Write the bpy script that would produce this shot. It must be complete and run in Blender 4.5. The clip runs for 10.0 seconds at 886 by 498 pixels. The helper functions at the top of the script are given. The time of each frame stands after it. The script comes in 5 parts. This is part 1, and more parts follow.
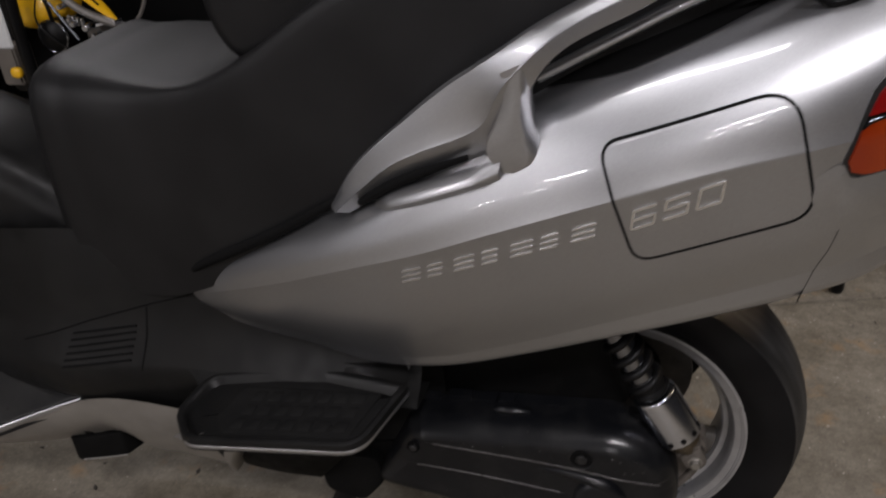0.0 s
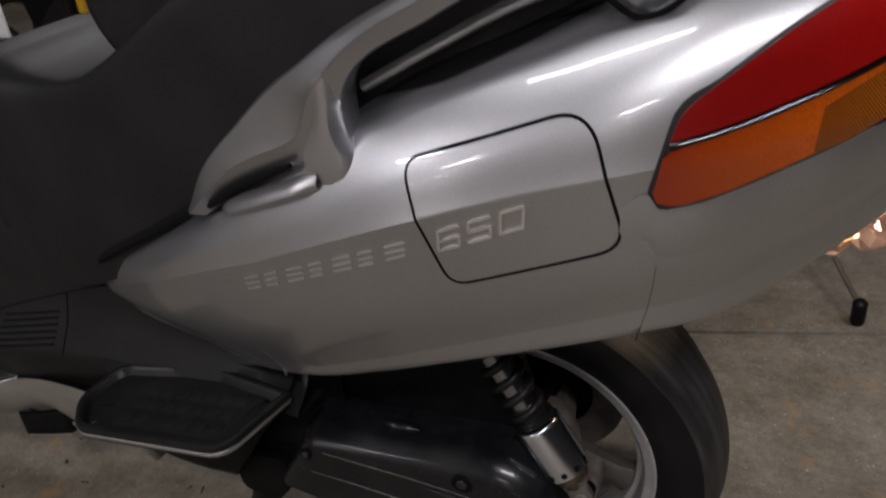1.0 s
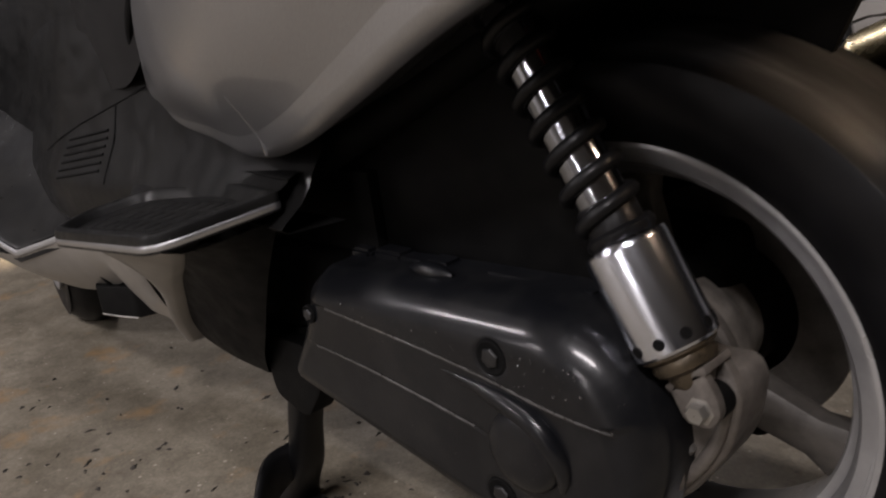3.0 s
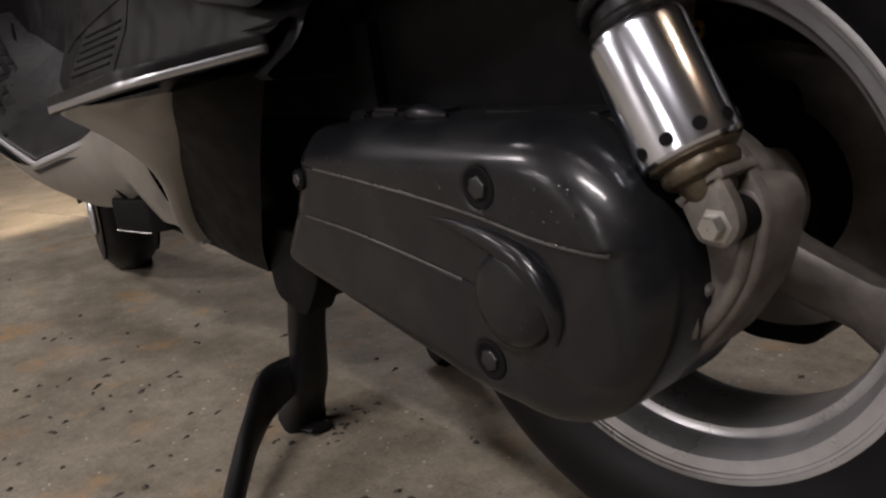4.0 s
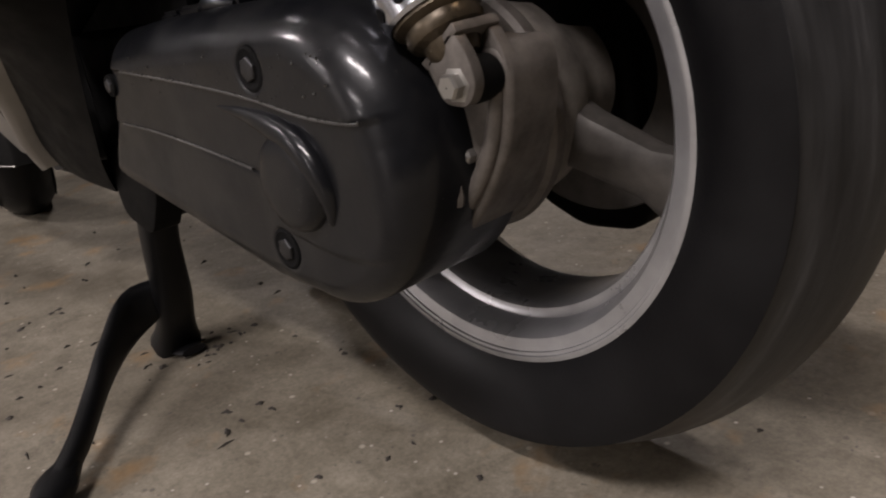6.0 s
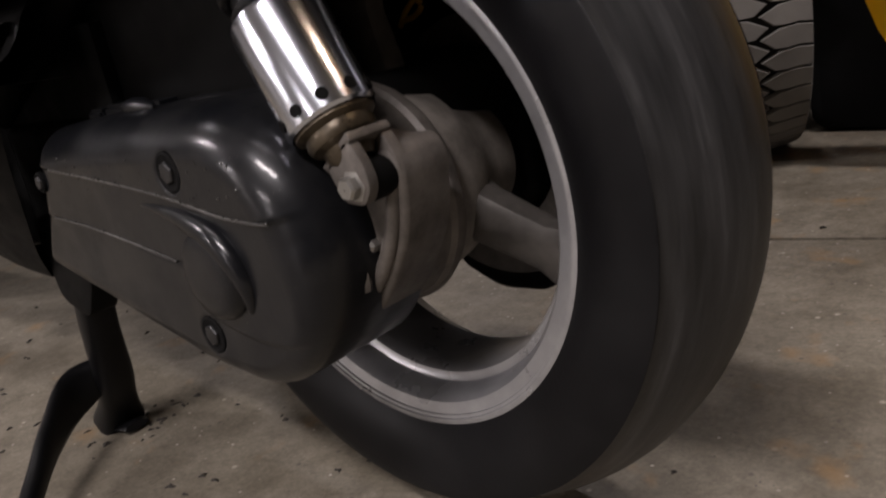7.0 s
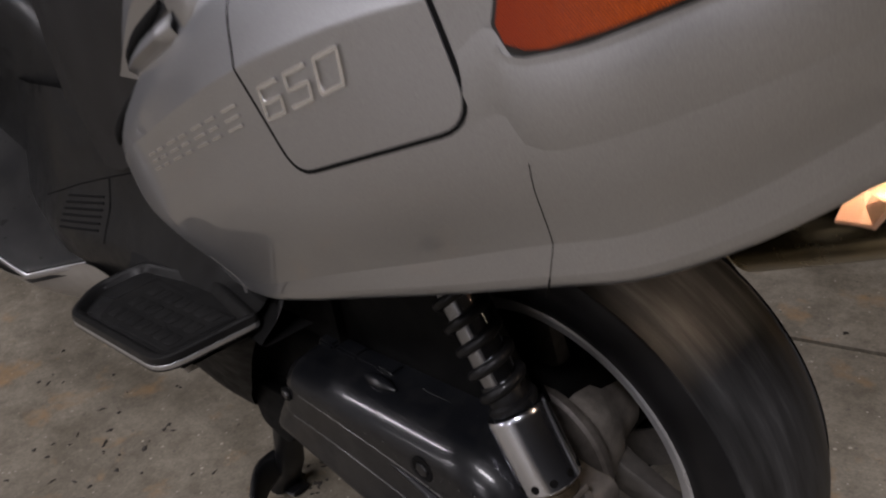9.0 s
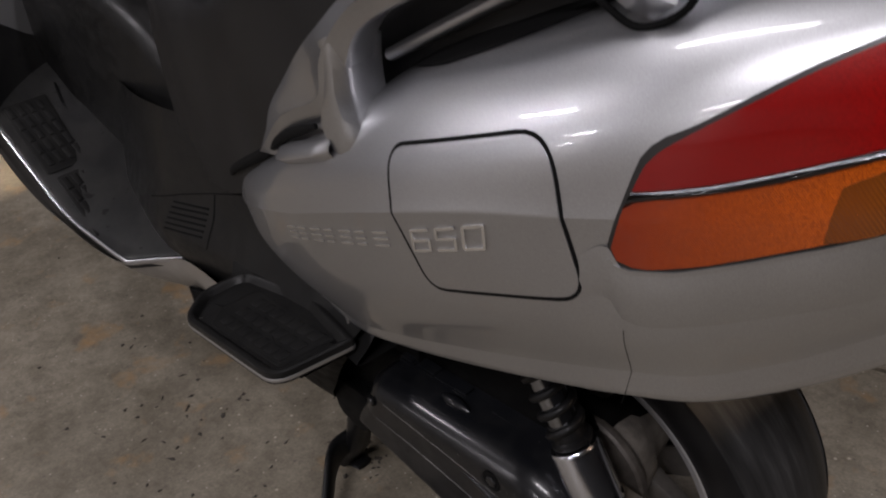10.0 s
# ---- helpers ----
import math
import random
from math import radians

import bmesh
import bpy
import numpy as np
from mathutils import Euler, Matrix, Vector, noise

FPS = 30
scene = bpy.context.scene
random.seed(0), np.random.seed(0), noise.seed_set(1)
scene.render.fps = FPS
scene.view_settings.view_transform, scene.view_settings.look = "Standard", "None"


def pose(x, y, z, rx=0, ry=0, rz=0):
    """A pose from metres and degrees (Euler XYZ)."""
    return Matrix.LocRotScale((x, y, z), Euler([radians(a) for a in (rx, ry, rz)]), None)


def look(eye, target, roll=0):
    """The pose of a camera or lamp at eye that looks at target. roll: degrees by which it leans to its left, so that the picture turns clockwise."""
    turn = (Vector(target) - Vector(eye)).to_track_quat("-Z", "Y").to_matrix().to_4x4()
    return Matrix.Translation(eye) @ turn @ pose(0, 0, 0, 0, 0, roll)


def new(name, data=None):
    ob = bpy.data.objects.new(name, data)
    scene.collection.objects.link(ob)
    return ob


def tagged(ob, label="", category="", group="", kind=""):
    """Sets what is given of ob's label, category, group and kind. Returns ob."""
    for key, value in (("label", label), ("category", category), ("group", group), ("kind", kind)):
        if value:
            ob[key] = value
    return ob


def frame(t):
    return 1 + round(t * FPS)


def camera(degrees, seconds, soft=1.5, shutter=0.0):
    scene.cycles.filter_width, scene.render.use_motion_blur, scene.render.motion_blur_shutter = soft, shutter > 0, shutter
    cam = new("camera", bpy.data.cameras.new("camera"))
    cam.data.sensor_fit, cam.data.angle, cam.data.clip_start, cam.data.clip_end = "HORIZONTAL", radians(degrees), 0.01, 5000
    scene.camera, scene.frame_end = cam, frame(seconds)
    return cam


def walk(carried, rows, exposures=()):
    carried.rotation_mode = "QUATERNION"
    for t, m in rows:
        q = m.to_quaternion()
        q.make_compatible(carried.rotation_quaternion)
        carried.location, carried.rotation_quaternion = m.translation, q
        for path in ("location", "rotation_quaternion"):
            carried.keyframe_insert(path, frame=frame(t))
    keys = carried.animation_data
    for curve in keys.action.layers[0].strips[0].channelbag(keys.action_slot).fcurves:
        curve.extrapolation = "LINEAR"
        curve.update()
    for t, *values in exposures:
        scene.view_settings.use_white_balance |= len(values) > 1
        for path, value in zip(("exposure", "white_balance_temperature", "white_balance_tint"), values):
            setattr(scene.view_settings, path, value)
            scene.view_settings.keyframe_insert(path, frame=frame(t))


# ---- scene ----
import functools
cam = camera(56.8, 10.0, soft=2.0, shutter=0.35)
# seconds, eye x y z, yaw, pitch, roll; x runs to the scooter's tail, y to its far side, z up; the rear axle stands over x = 0, y = 0
ROWS = [
    (0.0, 0.0402, -1.0070, 1.1549, 16.25, -29.66, -5.06),
    (0.5, 0.1750, -0.9471, 1.1668, 19.44, -27.41, -5.21),
    (1.0, 0.2997, -0.8807, 1.1311, 25.25, -29.27, -6.09),
    (1.5, 0.3575, -0.8064, 1.0618, 31.09, -32.42, -7.95),
    (2.0, 0.3999, -0.6835, 0.9485, 38.78, -31.15, -10.22),
    (2.2, 0.4090, -0.6191, 0.8976, 42.91, -29.87, -11.43),
    (3.3, 0.3405, -0.5673, 0.5510, 49.03, -15.24, -7.08),
    (3.5, 0.3393, -0.5563, 0.5268, 50.18, -15.37, -7.35),
    (4.0, 0.3537, -0.5249, 0.4697, 52.65, -15.93, -7.06),
    (4.5, 0.3729, -0.5080, 0.4329, 53.03, -16.52, -6.68),
    (5.0, 0.3911, -0.4936, 0.4137, 52.14, -17.96, -7.14),
    (5.2, 0.4014, -0.4920, 0.4130, 51.55, -19.08, -7.72),
    (6.3, 0.4418, -0.4437, 0.4153, 49.36, -19.86, -10.00),
    (6.5, 0.4544, -0.4462, 0.4152, 48.39, -18.61, -10.35),
    (7.0, 0.4765, -0.4488, 0.4475, 46.39, -17.83, -11.22),
    (7.5, 0.4852, -0.4533, 0.5097, 45.19, -15.97, -10.53),
    (8.0, 0.4760, -0.4790, 0.6124, 45.53, -14.56, -8.55),
    (8.5, 0.4691, -0.5253, 0.7578, 46.44, -21.20, -9.01),
    (9.0, 0.4589, -0.5633, 0.9263, 48.28, -28.10, -8.90),
    (9.5, 0.4660, -0.6165, 1.0316, 48.70, -30.69, -7.48),
    (10.0, 0.4739, -0.6450, 1.1295, 50.46, -32.58, -7.04),
]
walk(cam, [(t, pose(x, y, z, 90 + pitch, 0, yaw) @ pose(0, 0, 0, 0, 0, roll)) for t, x, y, z, yaw, pitch, roll in ROWS],
     exposures=[(0.0, 0.0, 6500, 10), (1.5, -0.1, 6500, 11), (2.2, -0.05, 6500, 10), (3.3, 0.6, 6700, 12), (5.2, 0.65, 6800, 12), (7.5, 0.6, 6700, 14), (8.5, 0.5, 6350, 13), (9.3, 0.2, 6350, 12), (10.0, 0.0, 6450, 12)])

# ---- light ----
world = bpy.data.worlds.new("world")
scene.world = world
world.use_nodes = True
world.node_tree.nodes["Background"].inputs[0].default_value = (0.75, 0.82, 1.0, 1)
world.node_tree.nodes["Background"].inputs[1].default_value = 0.02


def area_lamp(name, x, y, z, sx, sy, watts, colour, rz=0.0, rx=0.0, ry=0.0):
    data = bpy.data.lights.new(name, "AREA")
    data.shape, data.size, data.size_y, data.energy, data.color = "RECTANGLE", sx, sy, watts, colour
    ob = new(name, data)
    ob.matrix_world = pose(x, y, z, rx, ry, rz)
    return ob


CEIL = 3.1
WHITE = (1.0, 0.955, 0.985)
# tubes out of view, set by highlights; two near y -6 just brighten walls
TUBES = [(-0.75, -0.85, 15), (0.9, -2.2, 90), (1.5, 0.5, 48), (-2.6, 2.3, 32), (-3.4, -2.7, 80), (0.6, -6.5, 90), (-3.6, -6.0, 90), (-7.6, -9.6, 110), (-6.4, -10.6, 110), (0.9, -10.7, 110)]
for tx, ty, watts in TUBES:
    area_lamp("tube_light", tx, ty, CEIL - 0.13, 1.25, 0.14, watts, WHITE)
# the scooter's own lamps: the headlamp's beam on the floor ahead and the small lamp over the number plate
spot = bpy.data.lights.new("headlamp_beam", "SPOT")
spot.energy, spot.color, spot.spot_size, spot.spot_blend, spot.shadow_soft_size = 60, (1.0, 0.82, 0.62), radians(95), 0.5, 0.05
new("headlamp_beam", spot).matrix_world = look((-2.06, 0.0, 0.70), (-3.2, -0.1, 0.0))
bulb = bpy.data.lights.new("plate_lamp", "POINT")
bulb.energy, bulb.color, bulb.shadow_soft_size = 5.0, (1.0, 0.75, 0.52), 0.012
new("plate_lamp", bulb).matrix_world = pose(0.305, -0.045, 0.712)

# ---- materials ----


class Mat:
    """A node material with a few short ways to add noise, ramps and bumps."""

    def __init__(self, name, colour=(0.5, 0.5, 0.5), rough=0.5, metal=0.0, coat=0.0, coat_rough=0.05, spec=0.5):
        self.m = bpy.data.materials.new(name)
        self.m.use_nodes = True
        self.t = self.m.node_tree
        self.p = self.t.nodes["Principled BSDF"]
        self.put("Base Color", (*colour, 1))
        self.put("Roughness", rough)
        self.put("Metallic", metal)
        self.put("Coat Weight", coat)
        self.put("Coat Roughness", coat_rough)
        self.put("Specular IOR Level", spec)
        self.co = self.t.nodes.new("ShaderNodeTexCoord").outputs["Object"]

    def put(self, socket, value):
        if isinstance(value, bpy.types.NodeSocket):
            self.t.links.new(value, self.p.inputs[socket])
        else:
            self.p.inputs[socket].default_value = value

    def noise(self, scale, detail=4.0, rough=0.55, stretch=None):
        n = self.t.nodes.new("ShaderNodeTexNoise")
        n.inputs["Scale"].default_value, n.inputs["Detail"].default_value, n.inputs["Roughness"].default_value = scale, detail, rough
        co = self.co
        if stretch:
            mp = self.t.nodes.new("ShaderNodeMapping")
            mp.inputs["Scale"].default_value = stretch
            self.t.links.new(co, mp.inputs[0])
            co = mp.outputs[0]
        self.t.links.new(co, n.inputs["Vector"])
        return n.outputs["Fac"]

    def cells(self, scale, feature="F1", out="Distance", rnd=1.0):
        n = self.t.nodes.new("ShaderNodeTexVoronoi")
        n.feature = feature
        n.inputs["Scale"].default_value, n.inputs["Randomness"].default_value = scale, rnd
        self.t.links.new(self.co, n.inputs["Vector"])
        return n.outputs[out]

    def ramp(self, fac, *stops):
        n = self.t.nodes.new("ShaderNodeValToRGB")
        e = n.color_ramp.elements
        while len(e) < len(stops):
            e.new(0.5)
        for k, (at, c) in zip(e, stops):
            k.position, k.color = at, (*(c if isinstance(c, tuple) else (c, c, c)), 1)
        self.t.links.new(fac, n.inputs[0])
        return n.outputs[0]

    def mix(self, fac, a, b, blend="MIX"):
        n = self.t.nodes.new("ShaderNodeMix")
        n.data_type, n.blend_type = "RGBA", blend
        for i, v in ((0, fac), (6, a), (7, b)):
            if isinstance(v, bpy.types.NodeSocket):
                self.t.links.new(v, n.inputs[i])
            elif i == 0:
                n.inputs[0].default_value = v
            else:
                n.inputs[i].default_value = (*v, 1)
        return n.outputs[2]

    def bump(self, height, strength=0.2, distance=0.002):
        n = self.t.nodes.new("ShaderNodeBump")
        n.inputs["Strength"].default_value, n.inputs["Distance"].default_value = strength, distance
        self.t.links.new(height, n.inputs["Height"])
        self.t.links.new(n.outputs[0], self.p.inputs["Normal"])
        return self

    def emit(self, colour, strength):
        self.put("Emission Color", (*colour, 1))
        self.put("Emission Strength", strength)
        return self


def silver_paint(name, rough=0.40):
    m = Mat(name, (0.5, 0.49, 0.48), rough, 0.98, 0.8, 0.03)
    flakes = m.ramp(m.noise(1100.0, 2.0), (0.3, (0.352, 0.358, 0.374)), (0.7, (0.425, 0.432, 0.450)))
    grime = m.ramp(m.noise(5.0, 4.0, 0.5), (0.3, (0.96, 0.95, 0.94)), (0.6, (1.0, 1.0, 1.0)))
    m.put("Base Color", m.mix(1.0, flakes, grime, "MULTIPLY"))
    m.put("Roughness", m.ramp(m.noise(3.0, 2.0), (0.3, rough - 0.01), (0.7, rough + 0.01)))
    return m.m


def black_vinyl():
    m = Mat("black_vinyl", (0.02, 0.02, 0.021), 0.45, spec=0.22)
    m.put("Base Color", m.ramp(m.noise(9.0, 5.0), (0.35, (0.005, 0.005, 0.0055)), (0.7, (0.009, 0.009, 0.0095))))
    m.bump(m.cells(900.0), 0.25, 0.0006)
    return m.m


def black_plastic(name, v=0.004, rough=0.45, dust=0.004, spec=0.10):
    m = Mat(name, (v, v, v * 1.03), rough, spec=spec)
    m.put("Base Color", m.ramp(m.noise(12.0, 8.0, 0.65), (0.4, (v, v, v * 1.02)), (0.75, (v + dust, v + dust * 0.95, v + dust * 0.85))))
    m.put("Roughness", m.ramp(m.noise(40.0, 3.0), (0.3, rough - 0.08), (0.7, rough + 0.12)))
    m.bump(m.noise(700.0, 2.0), 0.15, 0.0005)
    return m.m


def cover_paint():
    m = Mat("cover_paint", (0.03, 0.03, 0.03), 0.36, 0.1, 0.3, 0.14, 0.16)
    dirt = m.ramp(m.noise(16.0, 10.0, 0.7), (0.46, (0.0046, 0.0050, 0.0062)), (0.76, (0.0140, 0.0139, 0.0142)))
    speck = m.ramp(m.cells(230.0), (0.06, (0.10, 0.095, 0.085)), (0.14, (0.0, 0.0, 0.0)))
    few = m.ramp(m.noise(40.0, 3.0, 0.7), (0.58, (0.0, 0.0, 0.0)), (0.66, (1.0, 1.0, 1.0)))
    m.put("Base Color", m.mix(0.8, dirt, m.mix(1.0, speck, few, "MULTIPLY"), "ADD"))
    m.put("Roughness", m.ramp(m.noise(24.0, 6.0), (0.35, 0.28), (0.7, 0.48)))
    m.bump(m.noise(260.0, 3.0), 0.12, 0.0006)
    return m.m


def tyre_rubber():
    m = Mat("tyre_rubber", (0.02, 0.02, 0.02), 0.5, spec=0.14)
    m.put("Base Color", m.ramp(m.noise(14.0, 8.0, 0.6), (0.4, (0.0036, 0.0036, 0.0042)), (0.75, (0.0075, 0.0074, 0.0080))))
    m.put("Roughness", m.ramp(m.noise(8.0, 4.0), (0.3, 0.34), (0.7, 0.55)))
    m.bump(m.noise(300.0, 4.0), 0.2, 0.0008)
    return m.m


def cast_metal(name, lo, hi, rough=0.55, metal=0.5):
    m = Mat(name, lo, rough, metal)
    m.put("Base Color", m.ramp(m.noise(22.0, 9.0, 0.7), (0.35, lo), (0.7, hi)))
    m.put("Roughness", m.ramp(m.noise(60.0, 4.0), (0.3, rough - 0.1), (0.7, rough + 0.15)))
    m.bump(m.noise(180.0, 5.0), 0.25, 0.001)
    return m.m


def rim_paint():
    m = Mat("rim_silver", (0.42, 0.41, 0.40), 0.38, 0.65)
    m.put("Base Color", m.ramp(m.noise(26.0, 7.0, 0.65), (0.35, (0.30, 0.30, 0.31)), (0.68, (0.39, 0.39, 0.40))))
    m.put("Roughness", m.ramp(m.noise(9.0, 5.0, 0.6), (0.35, 0.26), (0.65, 0.42)))
    return m.m


def concrete():
    m = Mat("concrete", (0.3, 0.28, 0.25), 0.75)
    big = m.ramp(m.noise(1.6, 7.0, 0.62), (0.3, (0.136, 0.118, 0.092)), (0.7, (0.226, 0.202, 0.162)))
    mid = m.ramp(m.noise(11.0, 10.0, 0.75), (0.34, (0.60, 0.58, 0.54)), (0.6, (1.05, 1.05, 1.05)))
    base = m.mix(1.0, big, mid, "MULTIPLY")
    grit = m.ramp(m.noise(55.0, 6.0, 0.75), (0.36, (0.80, 0.79, 0.76)), (0.66, (1.12, 1.12, 1.11)))
    base = m.mix(1.0, base, grit, "MULTIPLY")
    fine = m.ramp(m.noise(190.0, 5.0, 0.75), (0.35, (0.78, 0.77, 0.76)), (0.65, (1.12, 1.12, 1.11)))
    base = m.mix(1.0, base, fine, "MULTIPLY")
    for scale, share, tone in ((70.0, 0.84, (0.34, 0.31, 0.25)), (120.0, 0.82, (0.40, 0.37, 0.32))):
        stones = m.ramp(m.cells(scale), (0.14, (1.0, 1.0, 1.0)), (0.26, (0.0, 0.0, 0.0)))
        pick = m.ramp(m.cells(scale, out="Color"), (share, (0.0, 0.0, 0.0)), (share + 0.04, (0.85, 0.85, 0.85)))
        base = m.mix(m.mix(1.0, stones, pick, "MULTIPLY"), base, tone)
    rust = m.ramp(m.noise(9.0, 4.0, 0.6), (0.58, (0.0, 0.0, 0.0)), (0.72, (0.7, 0.7, 0.7)))
    base = m.mix(rust, base, (0.23, 0.135, 0.055))
    for scale, tone in ((60.0, (0.075, 0.064, 0.052)), (140.0, (0.06, 0.052, 0.045))):
        tiny = m.ramp(m.cells(scale), (0.10, (1.0, 1.0, 1.0)), (0.22, (0.0, 0.0, 0.0)))
        few = m.ramp(m.noise(23.0, 3.0, 0.7), (0.54, (0.0, 0.0, 0.0)), (0.61, (0.9, 0.9, 0.9)))
        base = m.mix(m.mix(1.0, tiny, few, "MULTIPLY"), base, tone)
    m.put("Base Color", base)
    m.put("Roughness", m.ramp(m.noise(6.0, 5.0), (0.3, 0.5), (0.7, 0.8)))
    m.bump(m.noise(120.0, 8.0, 0.7), 0.35, 0.002)
    return m.m


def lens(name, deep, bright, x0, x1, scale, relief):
    """A moulded lens: deep and smooth at its front end, ribbed towards x1; the reflector's brightness and the ribs'
    sparkle are put into the colour.
    """
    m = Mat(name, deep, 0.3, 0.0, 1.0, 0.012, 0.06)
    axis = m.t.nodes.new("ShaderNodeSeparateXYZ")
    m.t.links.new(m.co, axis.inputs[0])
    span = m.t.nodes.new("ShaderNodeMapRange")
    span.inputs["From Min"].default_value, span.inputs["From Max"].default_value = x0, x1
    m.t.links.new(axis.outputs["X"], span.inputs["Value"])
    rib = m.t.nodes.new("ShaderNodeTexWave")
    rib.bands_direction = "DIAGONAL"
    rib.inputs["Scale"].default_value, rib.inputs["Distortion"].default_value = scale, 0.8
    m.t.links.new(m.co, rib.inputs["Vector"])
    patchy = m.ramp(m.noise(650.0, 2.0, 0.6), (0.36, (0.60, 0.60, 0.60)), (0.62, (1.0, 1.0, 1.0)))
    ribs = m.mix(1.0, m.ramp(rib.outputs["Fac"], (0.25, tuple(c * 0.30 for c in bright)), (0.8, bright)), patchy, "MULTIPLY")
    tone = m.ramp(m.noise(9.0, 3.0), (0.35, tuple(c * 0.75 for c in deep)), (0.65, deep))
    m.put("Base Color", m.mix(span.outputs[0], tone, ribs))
    m.bump(rib.outputs["Fac"], relief, 0.001)
    m.t.links.new(m.t.nodes.new("ShaderNodeNewGeometry").outputs["Normal"], m.p.inputs["Coat Normal"])
    return m.m


def heat_steel():
    m = Mat("heat_tinted_steel", (0.42, 0.37, 0.28), 0.24, 1.0)
    tint = m.ramp(m.noise(3.2, 3.0), (0.32, (0.40, 0.31, 0.14)), (0.5, (0.36, 0.32, 0.23)), (0.66, (0.32, 0.24, 0.20)))
    m.put("Base Color", tint)
    m.put("Roughness", m.ramp(m.noise(30.0, 4.0, 0.6), (0.3, 0.20), (0.7, 0.30)))
    return m.m


def plain(name, colour, rough=0.5, metal=0.0, coat=0.0, vary=0.25, spec=0.5):
    m = Mat(name, colour, rough, metal, coat, spec=spec)
    m.put("Base Color", m.ramp(m.noise(10.0, 6.0), (0.3, tuple(c * (1 - vary) for c in colour)), (0.7, tuple(min(1, c * (1 + vary * 0.5)) for c in colour))))
    return m.m


SILVER = silver_paint("silver_paint")
SILVER_TRIM = silver_paint("silver_trim", 0.38)
BADGE = plain("badge_silver", (0.66, 0.65, 0.63), 0.2, 0.9, 0.6, 0.05)
CAN = plain("polished_steel", (0.60, 0.625, 0.69), 0.17, 1.0, 0.0, 0.1)
TUBE_CHROME = plain("dark_polished_steel", (0.23, 0.237, 0.255), 0.11, 1.0)
WATER = plain("water", (0.02, 0.02, 0.02), 0.03, 0.0, 1.0, 0.0)
VINYL, COVER, RUBBER, RIM = black_vinyl(), cover_paint(), tyre_rubber(), rim_paint()
PLASTIC, GROOVED = black_plastic("black_plastic", 0.0052, 0.36, 0.0035, 0.15), black_plastic("black_rubber_mat", 0.005, 0.6, 0.007)
SATIN = black_plastic("satin_black_plastic", 0.011, 0.34, 0.010)
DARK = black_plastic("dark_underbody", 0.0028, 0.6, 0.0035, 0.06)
SKIRT = plain("grey_skirt_paint", (0.29, 0.275, 0.255), 0.4, 0.6, 0.3)
CAST = cast_metal("cast_drive_case", (0.046, 0.040, 0.035), (0.150, 0.133, 0.118), 0.5, 0.3)
HUB = cast_metal("dusty_hub", (0.10, 0.089, 0.078), (0.25, 0.226, 0.198), 0.55, 0.3)
SPOKE = cast_metal("dirty_spoke", (0.03, 0.027, 0.024), (0.09, 0.081, 0.072), 0.5, 0.3)
BRASS = cast_metal("stained_bushing", (0.022, 0.018, 0.013), (0.11, 0.085, 0.055), 0.32, 0.6)
STEEL = plain("zinc_steel", (0.36, 0.35, 0.33), 0.35, 0.9)
BLACK_STEEL = plain("black_painted_steel", (0.0042, 0.0042, 0.0046), 0.42, 0.0, 0.05, 0.4, 0.16)
GLOSS = plain("glossy_black_plastic", (0.006, 0.006, 0.0065), 0.16, 0.0, 0.6)
BOLT_STEEL = plain("dull_bolt_steel", (0.05, 0.05, 0.052), 0.42, 0.8, 0.0, 0.5)
DARK_CHROME = plain("dark_chrome", (0.075, 0.075, 0.080), 0.09, 1.0)
CONCRETE = concrete()
RED = lens("red_lens", (0.15, 0.003, 0.003), (0.42, 0.006, 0.005), 0.25, 0.42, 340.0, 0.10)
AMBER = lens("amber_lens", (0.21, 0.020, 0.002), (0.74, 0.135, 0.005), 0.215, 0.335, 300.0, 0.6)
AMBER_BULB = lens("amber_bulb_window", (0.16, 0.038, 0.003), (0.42, 0.13, 0.010), 0.33, 0.40, 160.0, 0.6)
MAT = black_plastic("rubber_mat", 0.005, 0.6, 0.005)
GASKET = plain("black_gasket", (0.01, 0.01, 0.01), 0.4)
HEAT = heat_steel()
YELLOW = plain("yellow_plastic", (0.75, 0.42, 0.01), 0.3, 0.0, 0.5, 0.1)
WALL = plain("unlit_dark_wall", (0.05, 0.05, 0.052), 0.85)
DIRT = plain("dry_dirt", (0.03, 0.025, 0.02), 0.9)
DUSTY = plain("dusty_tread", (0.15, 0.14, 0.127), 0.8)


def sheen_streak_tread():
    m = Mat("sheen_streak_tread", (0.05, 0.05, 0.05), 0.5, spec=0.3)
    # streaks put the spinning tread's sheen into the colour, along with dust
    streak = m.noise(1.0, 6.0, 0.65, (5.0, 60.0, 5.0))
    patch = m.ramp(m.noise(5.0, 3.0, 0.6, (1.0, 3.0, 1.0)), (0.35, (0.6, 0.6, 0.6)), (0.65, (1.25, 1.25, 1.25)))
    m.put("Base Color", m.mix(1.0, m.ramp(streak, (0.34, (0.0111, 0.0110, 0.0110)), (0.52, (0.0282, 0.0278, 0.0280)), (0.74, (0.0756, 0.0745, 0.0749))), patch, "MULTIPLY"))
    m.bump(m.noise(160.0, 6.0, 0.7), 0.25, 0.001)
    return m.m


TREAD = sheen_streak_tread()
PEACH = plain("crumpled_copper_film", (0.62, 0.36, 0.24), 0.3, 0.5, 0.4)
DUST_EDGE = plain("dusty_edge", (0.055, 0.053, 0.051), 0.35, 0.0, 0.0, 0.8)
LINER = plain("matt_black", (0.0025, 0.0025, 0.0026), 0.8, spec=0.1)

